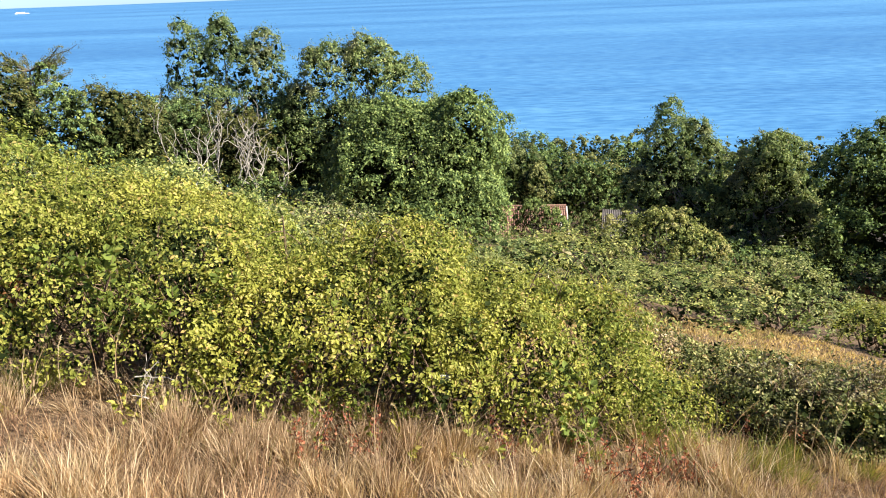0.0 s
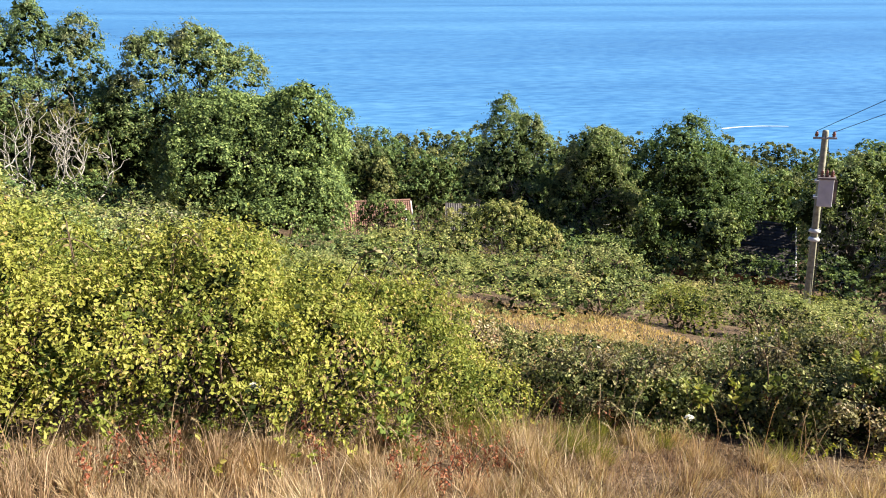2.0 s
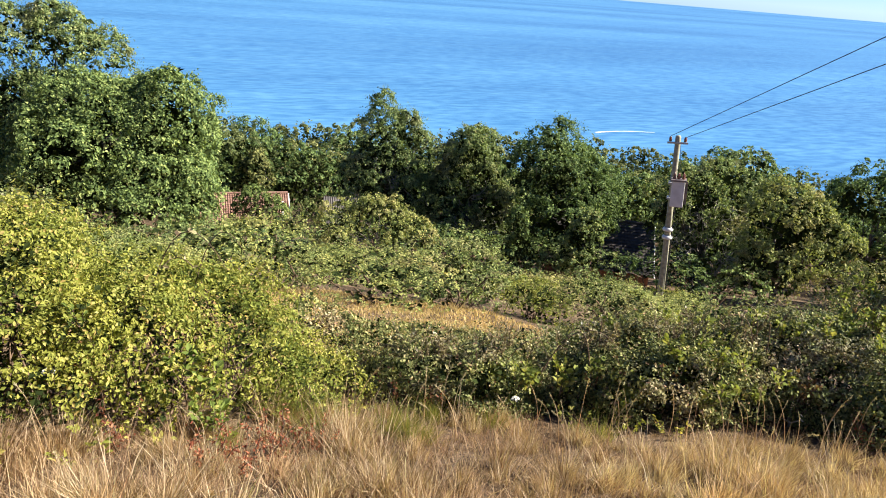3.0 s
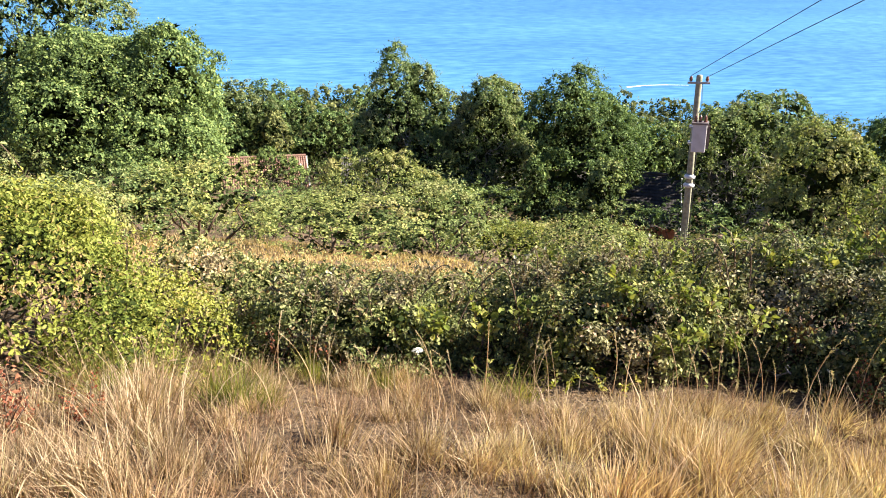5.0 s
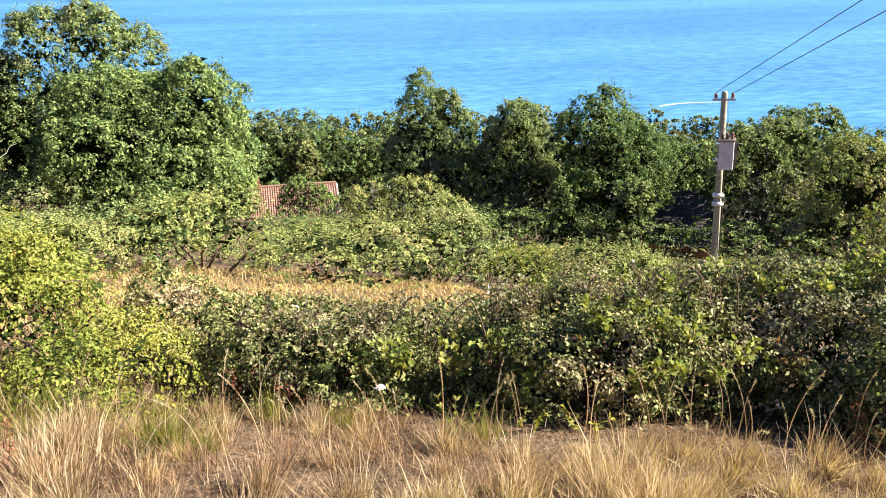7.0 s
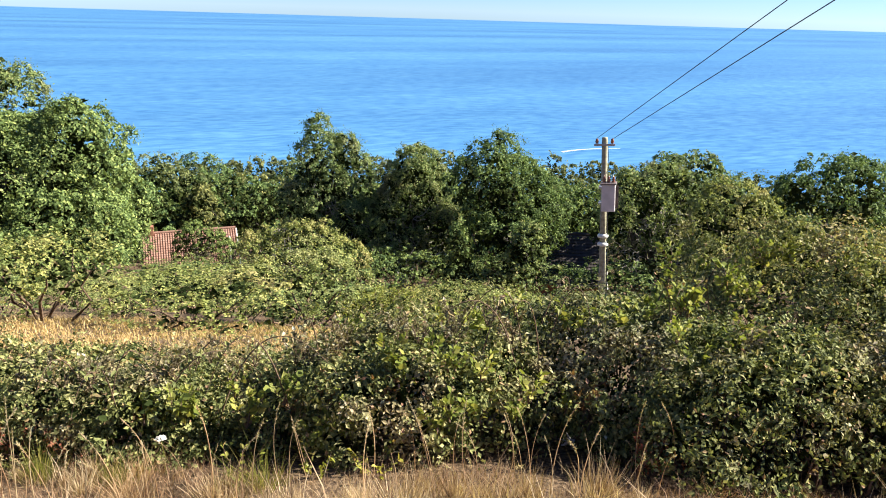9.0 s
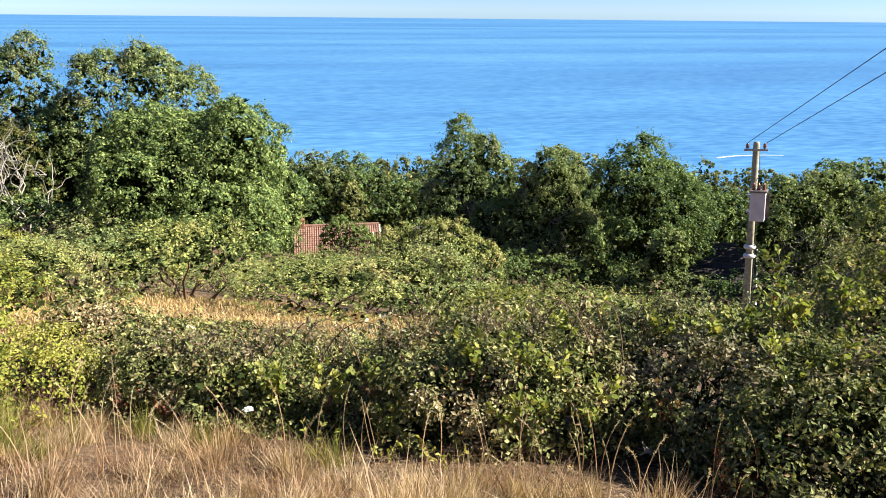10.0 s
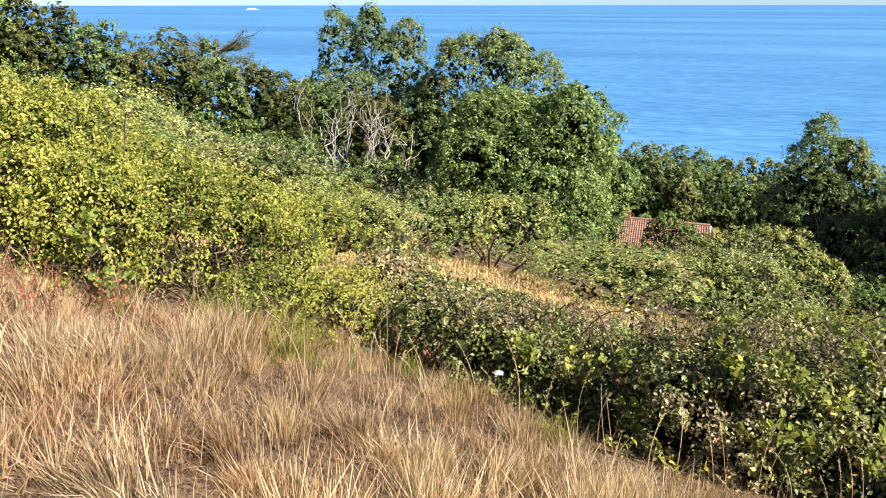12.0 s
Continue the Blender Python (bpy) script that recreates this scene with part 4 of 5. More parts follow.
TUSSOCKS = [
    tussock_kind(71, 240, 0.29, 0.13, STRAW, "pale straw-coloured tussock of long dry grass"),
    tussock_kind(72, 230, 0.23, 0.16, STRAW, "spreading straw tussock of dry grass"),
    tussock_kind(73, 220, 0.26, 0.14, STRAW_PINK, "pinkish brown tussock of dry grass"),
    tussock_kind(74, 200, 0.34, 0.13, GREEN_GRASS, "half-green tussock of long grass"),
]
tr = np.random.default_rng(75)
tufts = []
for k in range(1650):
    x = tr.uniform(-4.5, 8.0)
    y = tr.uniform(1.4, 3.9) if not 1.3 < x < 3.2 else tr.uniform(1.4, 4.9)
    bare = math.exp(-((x - 2.6) ** 2 + (y - 3.6) ** 2) / 0.5) + math.exp(-((x - 2.6) ** 2 + (y - 2.4) ** 2) / 0.25)
    gap = math.sin(x * 4.3 + 1.9 * math.sin(y * 3.1)) * math.sin(y * 5.1 + 1.4 * math.sin(x * 3.7))
    if tr.uniform() < 0.7 * bare or tr.uniform() > 0.74 + 0.7 * gap or x < -0.7 * y - 0.3:
        continue
    if x > 1.8 and y > 3.1 and tr.uniform() < 0.5:
        continue
    if x > 4 and y > 3.6 - 0.42 * (x - 4) or x > 5.5 and y > 2.5 - 0.4 * (x - 5.5):
        continue
    kind = tr.choice(4, p=(0.3, 0.2, 0.25, 0.25) if y > 3.7 else (0.43, 0.27, 0.3, 0.0))
    w = tr.choice((0.55, 0.75, 0.95, 1.2)) * tr.uniform(0.85, 1.15) * (0.8 if x > 1.8 and y > 3.1 else 1.0)
    m = pose(x, y, float(land(x, y)), tr.uniform(-12, 12), tr.uniform(-12, 12), tr.uniform(0, 360)) @ Matrix.Diagonal((w * 1.1, w * 1.1, w * tr.uniform(0.7, 1.1), 1))
    tufts.append((y, kind, m))
tufts.sort(key=lambda q: q[0])
for y, kind, m in tufts[:290]:
    copy_thing(TUSSOCKS[kind], m)
for kind, t in enumerate(TUSSOCKS):
    me = t.data
    v0 = np.array([q.co for q in me.vertices])
    f0 = np.array([q.vertices for q in me.polygons])
    rest = [(v0 @ np.array(m.to_3x3()).T + np.array(m.translation), f0) for y, k, m in tufts[290:] if k == kind]
    if rest:
        tagged(new("grass_tufts", raw_mesh("grass_tufts", *joined(rest), me.materials[0])), "dry grass tufts along the foot of the hedge", "grass", kind="stuff")
for t in TUSSOCKS:
    bpy.data.objects.remove(t)


# ---- small plants among grass and hedge ----
def stalk_kind(seed, h):
    """A dry grass stalk with a drooping seed head."""
    g = np.random.default_rng(seed)
    t = thing("grass_stalk", 0, 0, -500, "tall dry grass stalk with a drooping seed head", "grass", "seeding grass stalks")
    u = np.linspace(0, 1, 9)
    bend = g.uniform(0.12, 0.4)
    p = np.stack([bend * h * u ** 2.4, 0.03 * h * np.sin(u * 3), h * (u - bend * 0.4 * u ** 4)], -1)
    p[0, 2] = -0.05
    part("stem", raw_mesh("stem", *tube(p, np.linspace(0.0028, 0.0014, 9), 4), STRAW, True), t)
    k = 46
    w = g.uniform(0.74, 1.0, k)
    base = np.stack([np.interp(w, u, p[:, i]) for i in range(3)], -1)
    ax = unit(np.gradient(p, axis=0)[-1] + g.normal(0, 0.01, (k, 3)) * 3)
    part("seed_head", leaves_mesh("seed_head", base, ax, g.normal(0, 1, (k, 3)), g.uniform(0.009, 0.018, k), np.full(k, 0.0035), SEED), t, "bleached seed head")
    return t


def dock_kind(seed, h):
    """A dead dock stem hung with red-brown seeds."""
    g = np.random.default_rng(seed)
    t = thing("dock_plant", 0, 0, -500, "dead dock plant with red-brown seed spikes in dry grass", "plant")
    stems, base = [], []
    for k in range(7):
        a = g.uniform(0, 6.3)
        p = limb_path(g, (g.normal(0, 0.02), g.normal(0, 0.02), -0.05), (math.cos(a) * 0.13, math.sin(a) * 0.13, h * g.uniform(0.6, 1.0)), 0.1, 6)
        stems.append(tube(p, np.linspace(0.005, 0.002, 6), 4))
        for _ in range(26):
            w = g.uniform(1.5, 5)
            i = min(int(w), 4)
            base.append(p[i] + (p[i + 1] - p[i]) * (w - i) + g.normal(0, 0.012, 3))
    part("stem", raw_mesh("stem", *joined(stems), TWIG, True), t)
    base = np.array(base)
    part("seed_spike", leaves_mesh("seed_spike", base, g.normal(0, 1, base.shape), g.normal(0, 1, base.shape), g.uniform(0.014, 0.032, len(base)), g.uniform(0.01, 0.02, len(base)), LEAF_RED), t, "red-brown seeds")
    return t


def leafy_kind(seed, h, count, leaf, mat, name, label, shape="broad"):
    """A leafy sprig or weed on a few stems."""
    g = np.random.default_rng(seed)
    t = thing(name, 0, 0, -500, label, "plant")
    stems, base, out = [], [], []
    for k in range(5):
        a = g.uniform(0, 6.3)
        way = np.array((math.cos(a) * 0.6, math.sin(a) * 0.6, g.uniform(0.5, 1.0)))
        p = limb_path(g, (0, 0, -0.08), way * h, 0.15, 6)
        stems.append(tube(p, np.linspace(0.004, 0.0015, 6), 4))
        for _ in range(count // 5):
            w = g.uniform(1.2, 5)
            i = min(int(w), 4)
            base.append(p[i] + (p[i + 1] - p[i]) * (w - i))
            out.append(unit(way + g.normal(0, 0.7, 3)))
    part("stem", raw_mesh("stem", *joined(stems), TWIG, True), t)
    base, out = np.array(base), np.array(out)
    nrm = np.array((0.3, -0.4, 0.9)) + g.normal(0, 0.4, base.shape)
    size = leaf * g.uniform(0.6, 1.25, len(base))
    part("leaf_spray", leaves_mesh("leaf_spray", base, out, nrm, size, size * 0.72, mat, shape), t)
    return t


def umbel_kind():
    """A wild carrot: a stem with a flat head of white flowers."""
    g = np.random.default_rng(407)
    t = thing("wild_carrot", 0, 0, -500, "white flat flower head on a thin green stem", "flower")
    part("stem", raw_mesh("stem", *tube([(0, 0, -0.05), (0.01, 0, 0.12), (0, 0.01, 0.3)], [0.003, 0.0025, 0.002], 5), GREEN_GRASS, True), t)
    k = 90
    a, r = g.uniform(0, 6.3, k), 0.05 * np.sqrt(g.uniform(0, 1, k))
    pos = np.stack([np.cos(a) * r, np.sin(a) * r, 0.3 + 0.02 * (1 - (r / 0.05) ** 2) + g.normal(0, 0.004, k)], -1)
    part("flower_head", leaves_mesh("flower_head", pos, g.normal(0, 1, (k, 3)) * (1, 1, 0.3), np.array((0, -0.4, 1.0)) + g.normal(0, 0.2, (k, 3)), np.full(k, 0.016), np.full(k, 0.014), PETAL, "broad"), t, "white petals")
    return t


def scatter(kinds, spots, seed, low=0.8, high=1.2):
    """Copies of the kinds at (x, y) on the land or (x, y, z) in a bush; the kinds themselves go away."""
    g = np.random.default_rng(seed)
    for q in spots:
        x, y = q[:2]
        z = q[2] if len(q) > 2 else float(land(x, y))
        ob = copy_thing(kinds[g.integers(0, len(kinds))], pose(x, y, z, g.uniform(-8, 8), g.uniform(-8, 8), g.uniform(0, 360)))
        w = g.uniform(low, high)
        ob.scale = (w, w, w)
    for t in kinds:
        for o in (*t.children_recursive, t):
            bpy.data.objects.remove(o)


g = np.random.default_rng(410)
near_hedge = [(x, 4.1 - 0.25 * max(0, min(x - 2.5, 3)) + g.uniform(-0.65, 0.25)) for x in g.uniform(1.4, 9.0, 120)]
near_bushes = [(x, 3.35 + g.uniform(-0.5, 0.35)) for x in g.uniform(-4.0, 1.6, 50)]
scatter([stalk_kind(401, 0.5), stalk_kind(402, 0.62), stalk_kind(403, 0.42)], near_hedge + near_bushes, 411, 0.7, 1.15)
scatter([dock_kind(404, 0.42), dock_kind(405, 0.34)], [(0.95, 3.15), (0.75, 3.25), (1.15, 3.3), (2.46, 5.0), (2.78, 4.75), (-0.75, 3.2), (-0.5, 3.3), (5.95, 3.15), (6.15, 3.2), (1.45, 3.5), (1.2, 3.6), (0.35, 3.55)], 412, 0.7, 1.1)
on_front = []
for x in g.uniform(3.2, 9.4, 34):
    y = float(np.interp(x, (2.6, 3.3, 3.9, 4.8, 5.8, 6.5, 8.0, 9.8), (5.4, 4.55, 4.5, 3.95, 3.75, 3.4, 2.95, 2.7)))
    on_front.append((x, y - 0.02, float(land(x, y)) + g.uniform(0.15, 0.25 + 0.16 * (x - 2))))
for x in g.uniform(4.6, 10.6, 70):
    y = float(np.interp(x, (3.9, 5.1, 6.5, 8.3, 9.9, 11.8), (5.3, 4.75, 4.3, 3.9, 3.5, 4.6))) + g.uniform(-0.4, 0.7)
    on_front.append((x, y, float(land(x, y)) + float(np.interp(x, (3.9, 5.1, 6.5, 8.3, 9.9, 11.8), (0.5, 0.68, 0.95, 1.55, 1.85, 1.5))) + g.uniform(-0.1, 0.02)))
scatter([umbel_kind()], [(3.31, 4.33, -3.53), (-0.05, 3.85, -2.5)], 413, 0.7, 0.8)
scatter([leafy_kind(421, 0.17, 50, 0.056, LEAF_LIME, "bramble_spray", "bright yellow-green bramble leaves at the hedge front"), leafy_kind(422, 0.14, 36, 0.052, LEAF_LIME, "bramble_spray", "bright yellow-green bramble leaves at the hedge front")],
        [(4.81, 3.72, -3.2), (4.9, 3.7, -3.12), (5.12, 3.72, -3.2), (4.8, 4.12, -3.1), (4.7, 4.15, -2.95), (4.95, 4.1, -2.88), (4.26, 4.1, -3.32), (4.2, 4.15, -3.42), (6.44, 3.55, -2.8), (7.2, 3.9, -2.65), (6.9, 4.2, -2.55), (7.6, 4.0, -2.5), (5.6, 4.2, -2.75), (6.6, 3.5, -3.2), (6.62, 3.48, -3.4), (3.4, 4.75, -3.35), (3.0, 5.2, -3.5), (8.6, 3.6, -2.9), (5.4, 3.62, -3.05)] + on_front, 423, 0.7, 1.1)
scatter([leafy_kind(424, 0.26, 60, 0.042, LEAF_YELLOW, "broadleaf_weed", "fresh green broad-leaved weed below the bush", "ovate"), leafy_kind(425, 0.24, 70, 0.034, LEAF_YELLOW, "broadleaf_weed", "yellowing leafy weed below the bush", "ovate")],
        [(0.14, 3.45), (-0.3, 3.4), (-1.2, 3.5), (-1.7, 3.45), (-2.4, 3.5), (0.5, 3.7), (-0.8, 3.45), (4.1, 3.9), (4.45, 3.75), (3.7, 4.1), (0.0, 3.85), (1.9, 4.6), (1.5, 4.1), (-3.2, 3.8), (0.9, 3.75), (1.7, 4.3), (1.35, 4.4)], 426, 0.8, 1.3)
front = []
for x in g.uniform(-2.9, 1.0, 44):
    y = 3.84 + 0.08 * math.sin(x * 4) + g.uniform(-0.12, 0.08)
    front.append((x, y, float(land(x, y)) + 0.12 + 0.75 * g.uniform() ** 1.4 * (1 if x < 0.2 else 0.6)))
scatter([leafy_kind(432, 0.2, 55, 0.058, LEAF_BROAD, "broadleaf_spray", "fresh green broad-leaved shoots in the bush"), leafy_kind(433, 0.18, 45, 0.05, LEAF_BROAD, "broadleaf_spray", "fresh green broad-leaved shoots in the bush", "ovate")], front, 434, 0.55, 1.0)
pale = [(x, 5.15 - 0.35 * (x - 3.4) + g.uniform(-0.3, 0.35)) for x in g.uniform(2.6, 5.6, 34)]
pale = [(x, y, float(land(x, y)) + 0.56 + 0.13 * max(0, x - 3) + g.uniform(-0.1, 0.06)) for x, y in pale]
scatter([leafy_kind(427, 0.16, 110, 0.028, LEAF_GREY, "seeding_clematis", "pale fluffy seed heads trailing over the hedge", "ovate"), leafy_kind(428, 0.13, 90, 0.024, LEAF_GREY, "seeding_clematis", "pale fluffy seed heads trailing over the hedge", "ovate")], pale, 429, 0.8, 1.3)
rusty = [(x, y, float(land(x, y)) + h) for x, y, h in ((4.35, 4.35, 0.45), (4.15, 4.45, 0.35), (4.6, 4.1, 0.5), (4.7, 4.05, 0.35), (5.9, 3.75, 0.4), (3.2, 5.0, 0.3), (-1.9, 3.9, 0.5), (-1.3, 3.85, 0.45), (-2.6, 4.0, 0.6), (7.0, 4.2, 1.1), (-0.9, 3.8, 0.35), (0.2, 4.0, 0.4))]
scatter([leafy_kind(430, 0.17, 60, 0.034, LEAF_RUST, "withered_spray", "withered rust-brown leaf spray in the hedge", "ovate")], rusty, 431, 0.8, 1.2)


def dead_branch(x, y, reach, seed):
    """A bleached fallen branch with a few side twigs."""
    g = np.random.default_rng(seed)
    t = thing("dead_branch", x, y, float(land(x, y)), "bleached dead branch sticking out under the bush", "branch")
    p = limb_path(g, (0, 0.2, -0.02), (reach, -0.15, 0.3), 0.15, 8)
    part("stem", raw_mesh("stem", *tube(p, np.linspace(0.009, 0.004, 8), 6), BARK_PALE, True), t)
    for i in (2, 4, 5, 6):
        e = p[i] + g.normal(0, 0.07, 3) + np.array((reach * 0.25, -0.05, 0.1))
        part("side_twig", raw_mesh("side_twig", *tube(limb_path(g, p[i], e, 0.2, 5), np.linspace(0.005, 0.002, 5), 5), BARK_PALE, True), t)


dead_branch(-2.0, 3.55, 0.3, 620)
dead_branch(-1.85, 3.5, 0.22, 621)
dead_branch(5.9, 3.6, -0.3, 622)
dead_branch(2.3, 5.9, 0.5, 623)


def cane(a, top, b, seed):
    """A bramble cane that arches from a to b, with a few leaves."""
    g = np.random.default_rng(seed)
    a, top, b = (np.array(q, float) for q in (a, top, b))
    u = np.linspace(0, 1, 14)[:, None]
    p = (1 - u) ** 2 * a + 2 * u * (1 - u) * (2 * top - (a + b) / 2) + u * u * b
    t = thing("bramble_cane", *a, "arching bramble cane with a few leaves", "plant")
    p = p - a
    part("stem", raw_mesh("stem", *tube(p, np.linspace(0.006, 0.002, 14), 5), TWIG, True), t)
    k = 16
    i = g.integers(3, 14, k)
    size = g.uniform(0.03, 0.06, k)
    part("leaf_spray", leaves_mesh("leaf_spray", p[i], g.normal(0, 1, (k, 3)), np.array((0, -0.3, 1.0)) + g.normal(0, 0.3, (k, 3)), size, size * 0.6, LEAF_BRAMBLE, "ovate"), t)


for k in range(26):
    x = g.uniform(2.3, 8.5)
    y = 5.2 - 0.35 * min(x - 2.5, 3) + g.uniform(-0.3, 0.5)
    z = float(land(x, y))
    h = 0.5 + 0.14 * max(0, x - 3) + g.uniform(0.1, 0.3)
    w = g.uniform(-0.7, 0.7)
    cane((x, y, z + 0.02), (x + w * 0.6, y - 0.1, z + h), (x + w * 1.3, y - g.uniform(-0.3, 0.4), z + h * g.uniform(0.5, 0.9)), 500 + k)
for k in range(14):
    x, y = g.uniform(-4.0, 1.2), g.uniform(4.2, 5.2)
    z = float(land(x, y))
    w = g.uniform(-0.6, 0.6)
    cane((x, y, z + 0.02), (x + w * 0.6, y - 0.2, z + 1.25), (x + w * 1.3, y - g.uniform(0.2, 0.6), z + g.uniform(0.9, 1.25)), 540 + k)


# ---- pole with transformer and wires ----
def turned(profile, sides=14):
    """A turned shape about z from (radius, z) pairs."""
    a = np.arange(sides) / sides * 2 * math.pi
    v = np.array([(r * math.cos(b), r * math.sin(b), z) for r, z in profile for b in a])
    f = [(i * sides + j, i * sides + (j + 1) % sides, (i + 1) * sides + (j + 1) % sides, (i + 1) * sides + j) for i in range(len(profile) - 1) for j in range(sides)]
    return v, np.array(f)


def moved(vf, x, y, z):
    return vf[0] + np.array((x, y, z)), vf[1]


def utility_pole():
    foot, top = Vector((21.27, 23.05, float(land(21.27, 23.05)))), Vector((21.0, 23.68, -5.5))
    t = thing("utility_pole", *foot, "leaning weathered wooden power pole carrying a grey transformer", "pole")
    axis = top - foot
    H = axis.length
    lean = Vector((0, 0, 1)).rotation_difference(axis).to_matrix().to_4x4()
    t.matrix_basis = Matrix.Translation(foot) @ lean @ pose(0, 0, 0, 0, 0, -40)
    part("post", raw_mesh("post", *turned([(0.15, -0.6), (0.145, 0.5), (0.13, H * 0.5), (0.115, H - 0.05), (0.1, H), (0.0, H + 0.01)]), POLE_WOOD, True), t)
    v, f = box_faces(-0.42, 0.42, -0.16, -0.09, H - 0.33, H - 0.25)
    part("crossarm", bevelled("crossarm", v, f, STEEL), t)
    for x in (-0.3, 0.3):
        part("insulator", raw_mesh("insulator", *moved(turned([(0.02, H - 0.24), (0.07, H - 0.22), (0.05, H - 0.18), (0.075, H - 0.15), (0.05, H - 0.1), (0.06, H - 0.06), (0.0, H - 0.02)], 10), x, -0.125, 0), PORCELAIN, True), t)
    zc = H * 0.655 + 0.36
    v, f = box_faces(-0.05, 0.48, -0.72, -0.24, zc - 0.6, zc + 0.5)
    case = part("transformer_tank", bevelled("transformer_tank", v, f, CASE_GREY, 0.04, 3), t, "pale grey transformer tank")
    v, f = box_faces(-0.1, 0.53, -0.77, -0.2, zc + 0.5, zc + 0.57)
    part("tank_lid", bevelled("tank_lid", v, f, CASE_DARK, 0.015), case, "dark tank lid")
    for k in range(5):
        v, f = box_faces(0.495, 0.6, -0.7 + k * 0.11, -0.7 + k * 0.11, zc - 0.45, zc + 0.42)
        part("cooling_fin", bevelled("cooling_fin", v, f, CASE_DARK, 0.015), case)
    for x in (0.04, 0.21, 0.4):
        bush = moved(turned([(0.05, 0), (0.08, 0.04), (0.045, 0.08), (0.075, 0.13), (0.04, 0.17), (0.06, 0.21), (0.015, 0.24), (0.0, 0.34)], 10), x, -0.5, zc + 0.57)
        part("bushing", raw_mesh("bushing", *bush, PORCELAIN, True), case, "ribbed brown bushing")
    for z in (zc + 0.3, zc - 0.35):
        v, f = box_faces(-0.2, 0.2, -0.26, 0.16, z - 0.04, z + 0.04)
        part("bracket", bevelled("bracket", v, f, STEEL), t)
    for z in (H * 0.41 + 0.5, H * 0.37 + 0.45):
        part("collar", raw_mesh("collar", *turned([(0.15, z - 0.09), (0.22, z - 0.07), (0.23, z), (0.2, z + 0.05), (0.15, z + 0.09)]), PORCELAIN_PALE, True), t, "pale insulating collar")
    drop = tube(np.array([(0.13, -0.1, H - 0.3), (0.2, -0.3, H * 0.85), (0.1, -0.45, zc + 0.9)]), [0.012] * 3, 5)
    part("jumper_cable", raw_mesh("jumper_cable", *drop, WIRE, True), t)
    down = tube(np.array([(0.17, -0.1, zc - 0.5), (0.19, -0.06, H * 0.3), (0.2, -0.04, 0.1)]), [0.02] * 3, 6)
    part("down_cable", raw_mesh("down_cable", *down, WIRE, True), t)
    return t


utility_pole()


def wire(a, b, sag, r, label):
    u = np.linspace(0, 1, 40)[:, None]
    p = np.array(a) + (np.array(b) - np.array(a)) * u
    p[:, 2:] -= 4 * sag * u * (1 - u)
    me = raw_mesh("overhead_wire", *tube(p, np.full(40, r), 5), WIRE, True)
    tagged(new("overhead_wire", me), label, "wire", "overhead wires")


for start, way in (((20.77, 23.87, -5.55), (-0.33, -0.871, 0.365)), ((21.23, 23.49, -5.55), (-0.385, -0.866, 0.32))):
    wire(start, np.array(start) + np.array(way) * 55, 0.0, 0.012, "dark overhead power wire running up from the pole")


# ---- houses ----
def pantiles(x0, x1, y0, z0, y1, z1, pitch, depth, mat, name, rows=12):
    """A roof slope of waved tile courses from eaves (y0, z0) to ridge (y1, z1)."""
    n = int((x1 - x0) / pitch) * 6
    xs = np.linspace(x0, x1, n + 1)
    wave = depth * np.sin((xs - x0) / pitch * 2 * math.pi)
    out = np.array((0, -(z1 - z0), (y1 - y0)))
    out = out / np.linalg.norm(out) * np.sign(out[2])
    vs, fs = [], []
    for k in range(rows):
        for u, lift in ((k / rows, 0.04), ((k + 1) / rows, 0.0)):
            base = np.stack([xs, np.full(n + 1, y0 + (y1 - y0) * u), np.full(n + 1, z0 + (z1 - z0) * u)], -1)
            vs.append(base + out * (wave + lift)[:, None])
    v = np.concatenate(vs)
    m1 = n + 1
    for k in range(2 * rows - 1):
        i = np.arange(n) + k * m1
        fs.append(np.stack([i, i + 1, i + m1 + 1, i + m1], -1))
    return raw_mesh(name, v, np.concatenate(fs), mat, False)


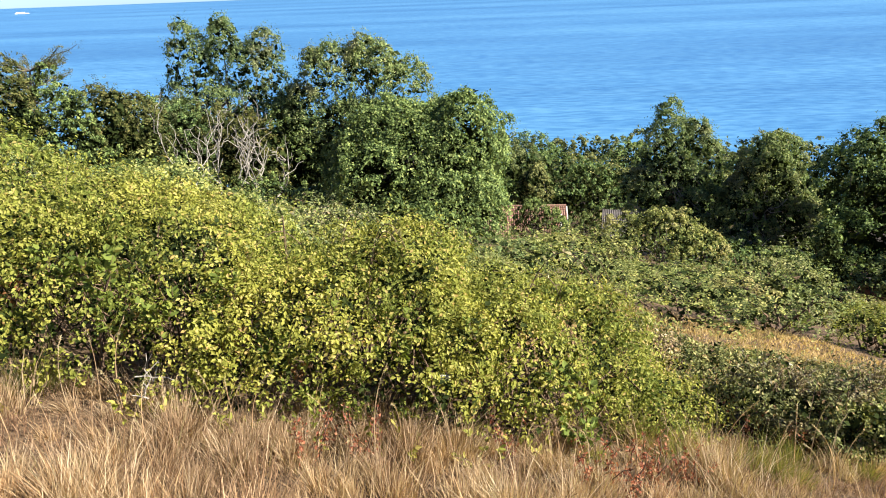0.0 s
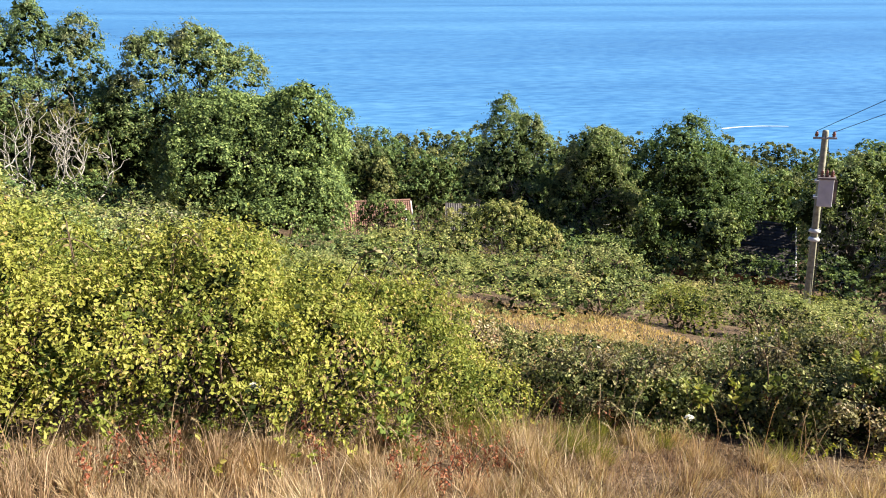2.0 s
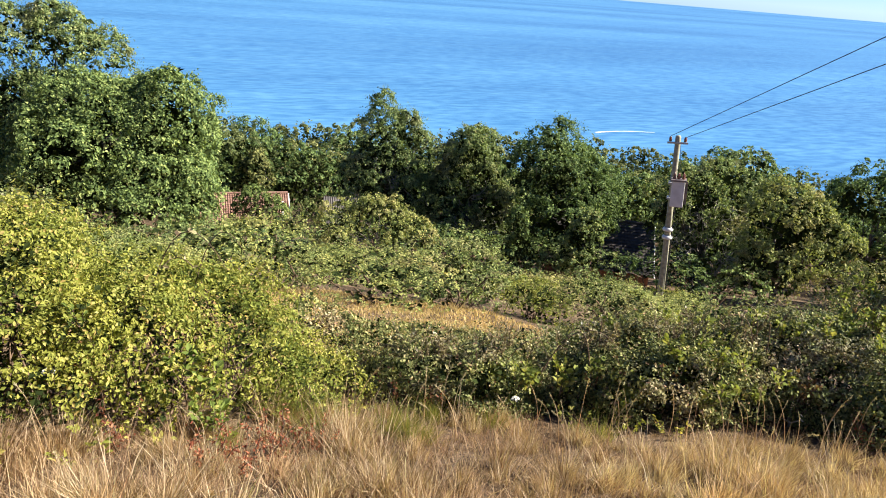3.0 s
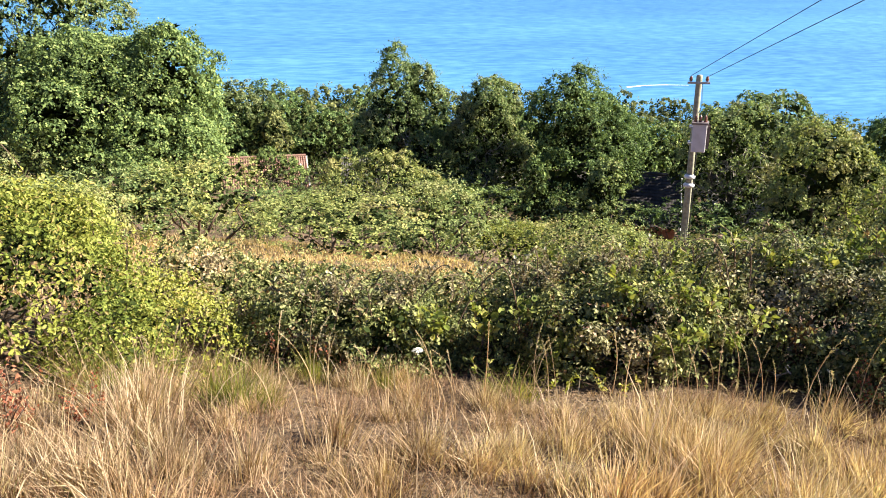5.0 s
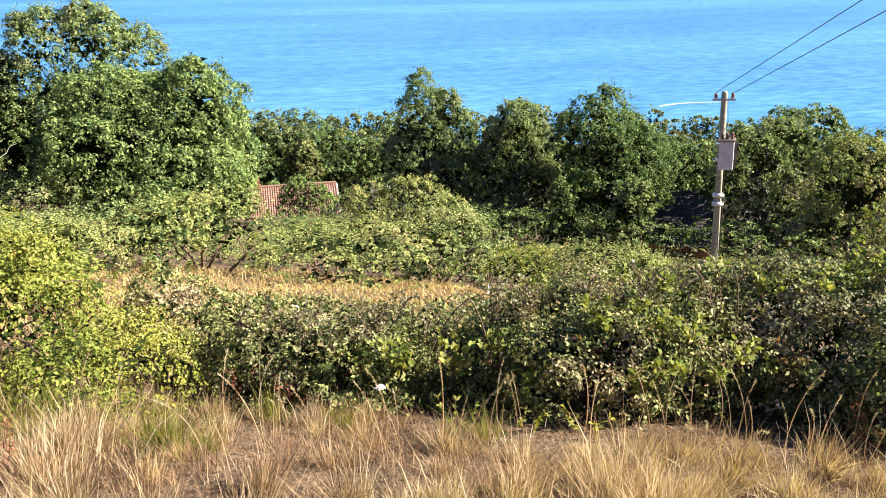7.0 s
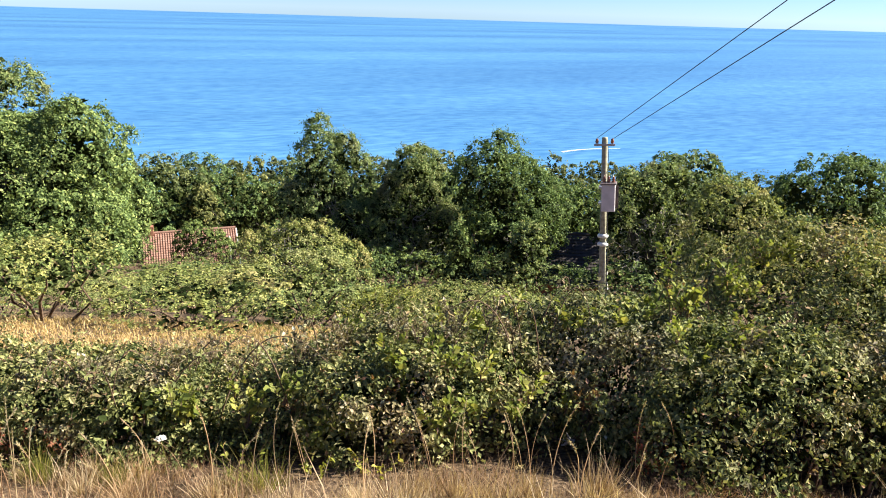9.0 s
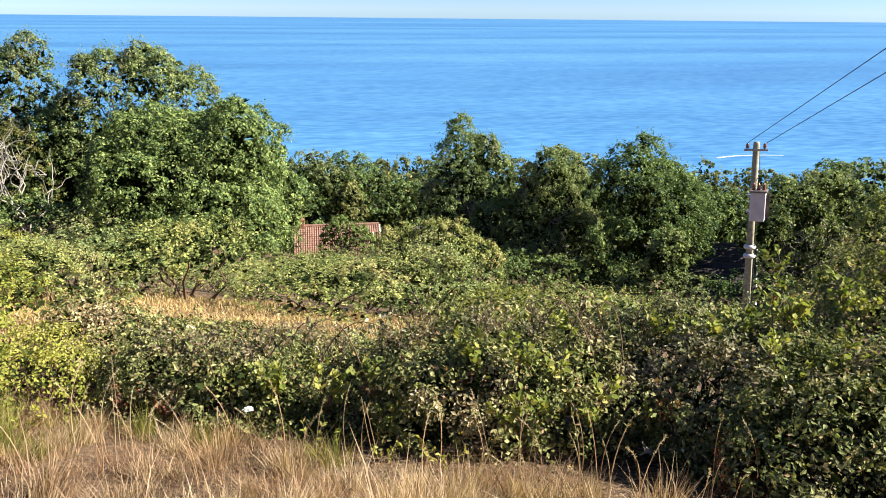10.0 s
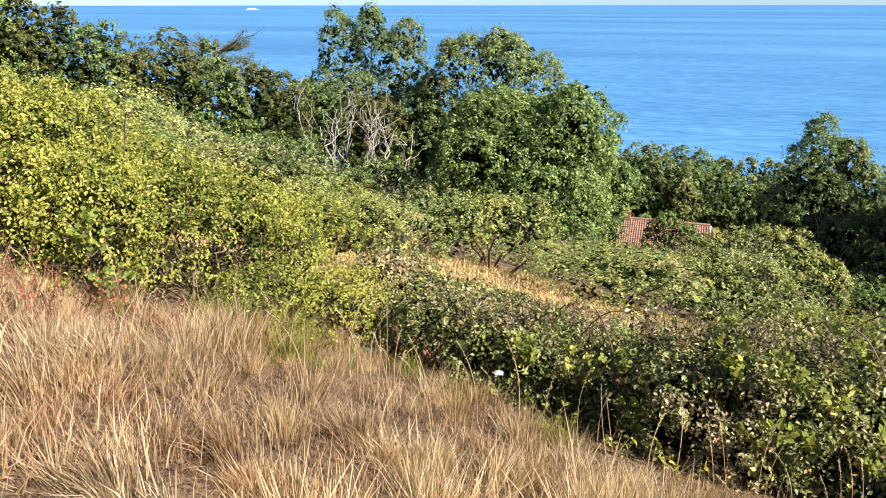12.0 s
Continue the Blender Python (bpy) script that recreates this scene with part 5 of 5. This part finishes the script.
def house(x, y, turn, length, width, eaves, ridge, roof_mat, label, wall_mat, chimney=True, barge=True):
    z0 = float(land(x, y))
    t = thing("house", x, y, z0, label, "house")
    t.rotation_euler = (0, 0, radians(turn))
    L, W = length / 2, width / 2
    v = np.array([(sx * L, sy * W, z) for sx in (-1, 1) for sy, z in ((-1, -1.5), (1, -1.5), (1, eaves), (0.0, ridge - 0.12), (-1, eaves))])
    bm = bmesh.new()
    q = [bm.verts.new(p) for p in v]
    bm.faces.new(q[:5])
    bm.faces.new(q[9:4:-1])
    for i in range(5):
        bm.faces.new((q[i], q[i + 5], q[(i + 1) % 5 + 5], q[(i + 1) % 5]))
    bmesh.ops.recalc_face_normals(bm, faces=bm.faces)
    me = bpy.data.meshes.new("wall")
    bm.to_mesh(me)
    bm.free()
    me.materials.append(wall_mat)
    part("wall", me, t)
    over = 0.25
    drop = over * (ridge - eaves) / W
    for s in (-1, 1):
        part("roof_slope", pantiles(-L - over, L + over, s * (W + over), eaves - drop + 0.06, 0, ridge + 0.06, 0.21, 0.006 if roof_mat is ROOF_DARK else 0.03, roof_mat, "roof_slope", 16), t)
    part("ridge_tiles", raw_mesh("ridge_tiles", *tube([(-L - over, 0, ridge + 0.06), (0, 0, ridge + 0.07), (L + over, 0, ridge + 0.06)], [0.13] * 3, 8), roof_mat, True), t)
    if chimney:
        cv, cf = box_faces(-L + 0.2, -L + 0.75, -0.3, 0.3, ridge - 0.6, ridge + 0.75)
        c = part("chimney", bevelled("chimney", cv, cf, BRICKWORK, 0.02), t)
        part("chimney_pot", raw_mesh("chimney_pot", *moved(turned([(0.13, 0), (0.15, 0.05), (0.12, 0.1), (0.11, 0.35), (0.13, 0.38), (0.09, 0.38)], 12), -L + 0.48, 0, ridge + 0.75), ROOF_RED, True), c)
    if barge:
        for sx in (1,):
            for s in (-1, 1):
                p = [(sx * (L + over + 0.02), s * (W + over), eaves - drop - 0.04), (sx * (L + over + 0.02), 0, ridge - 0.04)]
                part("bargeboard", raw_mesh("bargeboard", *tube([p[0], [(a + b) / 2 for a, b in zip(*p)], p[1]], [0.08] * 3, 4), WHITE_PAINT), t, "white painted bargeboard")
    return t


house(8.1, 66.6, -4, 7.6, 6.0, 1.0, 3.3, ROOF_RED, "cottage with a red pantile roof among the trees", RENDERED)
house(29.4, 39.8, -30, 7.0, 6.0, 2.0, 4.4, ROOF_DARK, "bungalow with a dark roof under the trees", BRICKWORK, chimney=False)

def shed(x, y, turn):
    t = thing("shed", x, y, float(land(x, y)), "small shed with a grey corrugated roof in the scrub", "shed")
    t.rotation_euler = (0, 0, radians(turn))
    v, f = box_faces(-1.4, 1.4, -1.2, 1.2, -0.4, 2.0)
    part("wall", bevelled("wall", v, f, POLE_WOOD, 0.02), t)
    part("roof_sheet", pantiles(-1.6, 1.6, -1.4, 1.9, 1.4, 3.6, 0.16, 0.03, ROOF_GREY, "roof_sheet", 2), t)


shed(15.6, 59.0, -14)

# a pale post by the cottage
tagged(part("flue_pole", raw_mesh("flue_pole", *turned([(0.08, -0.2), (0.075, 3.0), (0.0, 3.02)], 10), WHITE_PAINT, True)), "pale upright post beside the red roof", "post").location = (11.2, 63.6, float(land(11.2, 63.6)))

# ---- boats far out ----
rw = np.random.default_rng(90)
u = np.linspace(0, 1, 40)
half = 0.3 + 0.7 * u * rw.uniform(0.6, 1.2, 40)
wx, wy = 216 - 32 * u, 268 + 3.0 * np.sin(u * 3)
wv = np.concatenate([np.stack([wx, wy - half, np.full(40, -59.9)], -1), np.stack([wx, wy + half, np.full(40, -59.9)], -1)])
wf = [(i, i + 1, i + 41, i + 40) for i in range(39)]
tagged(new("boat_wake", raw_mesh("boat_wake", wv, wf, FOAM)), "white foaming wake on the blue sea", "wake")


def ship(x, y, length, turn):
    t = thing("ship", x, y, -60, "small white ship near the horizon", "ship")
    t.rotation_euler = (0, 0, radians(turn))
    v, f = box_faces(-length / 2, length / 2, -5, 5, -1, 3)
    v[4:, 1] *= 0.3
    part("hull", bevelled("hull", v, f, WHITE_PAINT, 0.6), t)
    v, f = box_faces(-length * 0.4, length * 0.2, -4, 4, 3, 7)
    part("superstructure", bevelled("superstructure", v, f, WHITE_PAINT, 0.6), t)


ship(-1780, 3260, 55, 30)
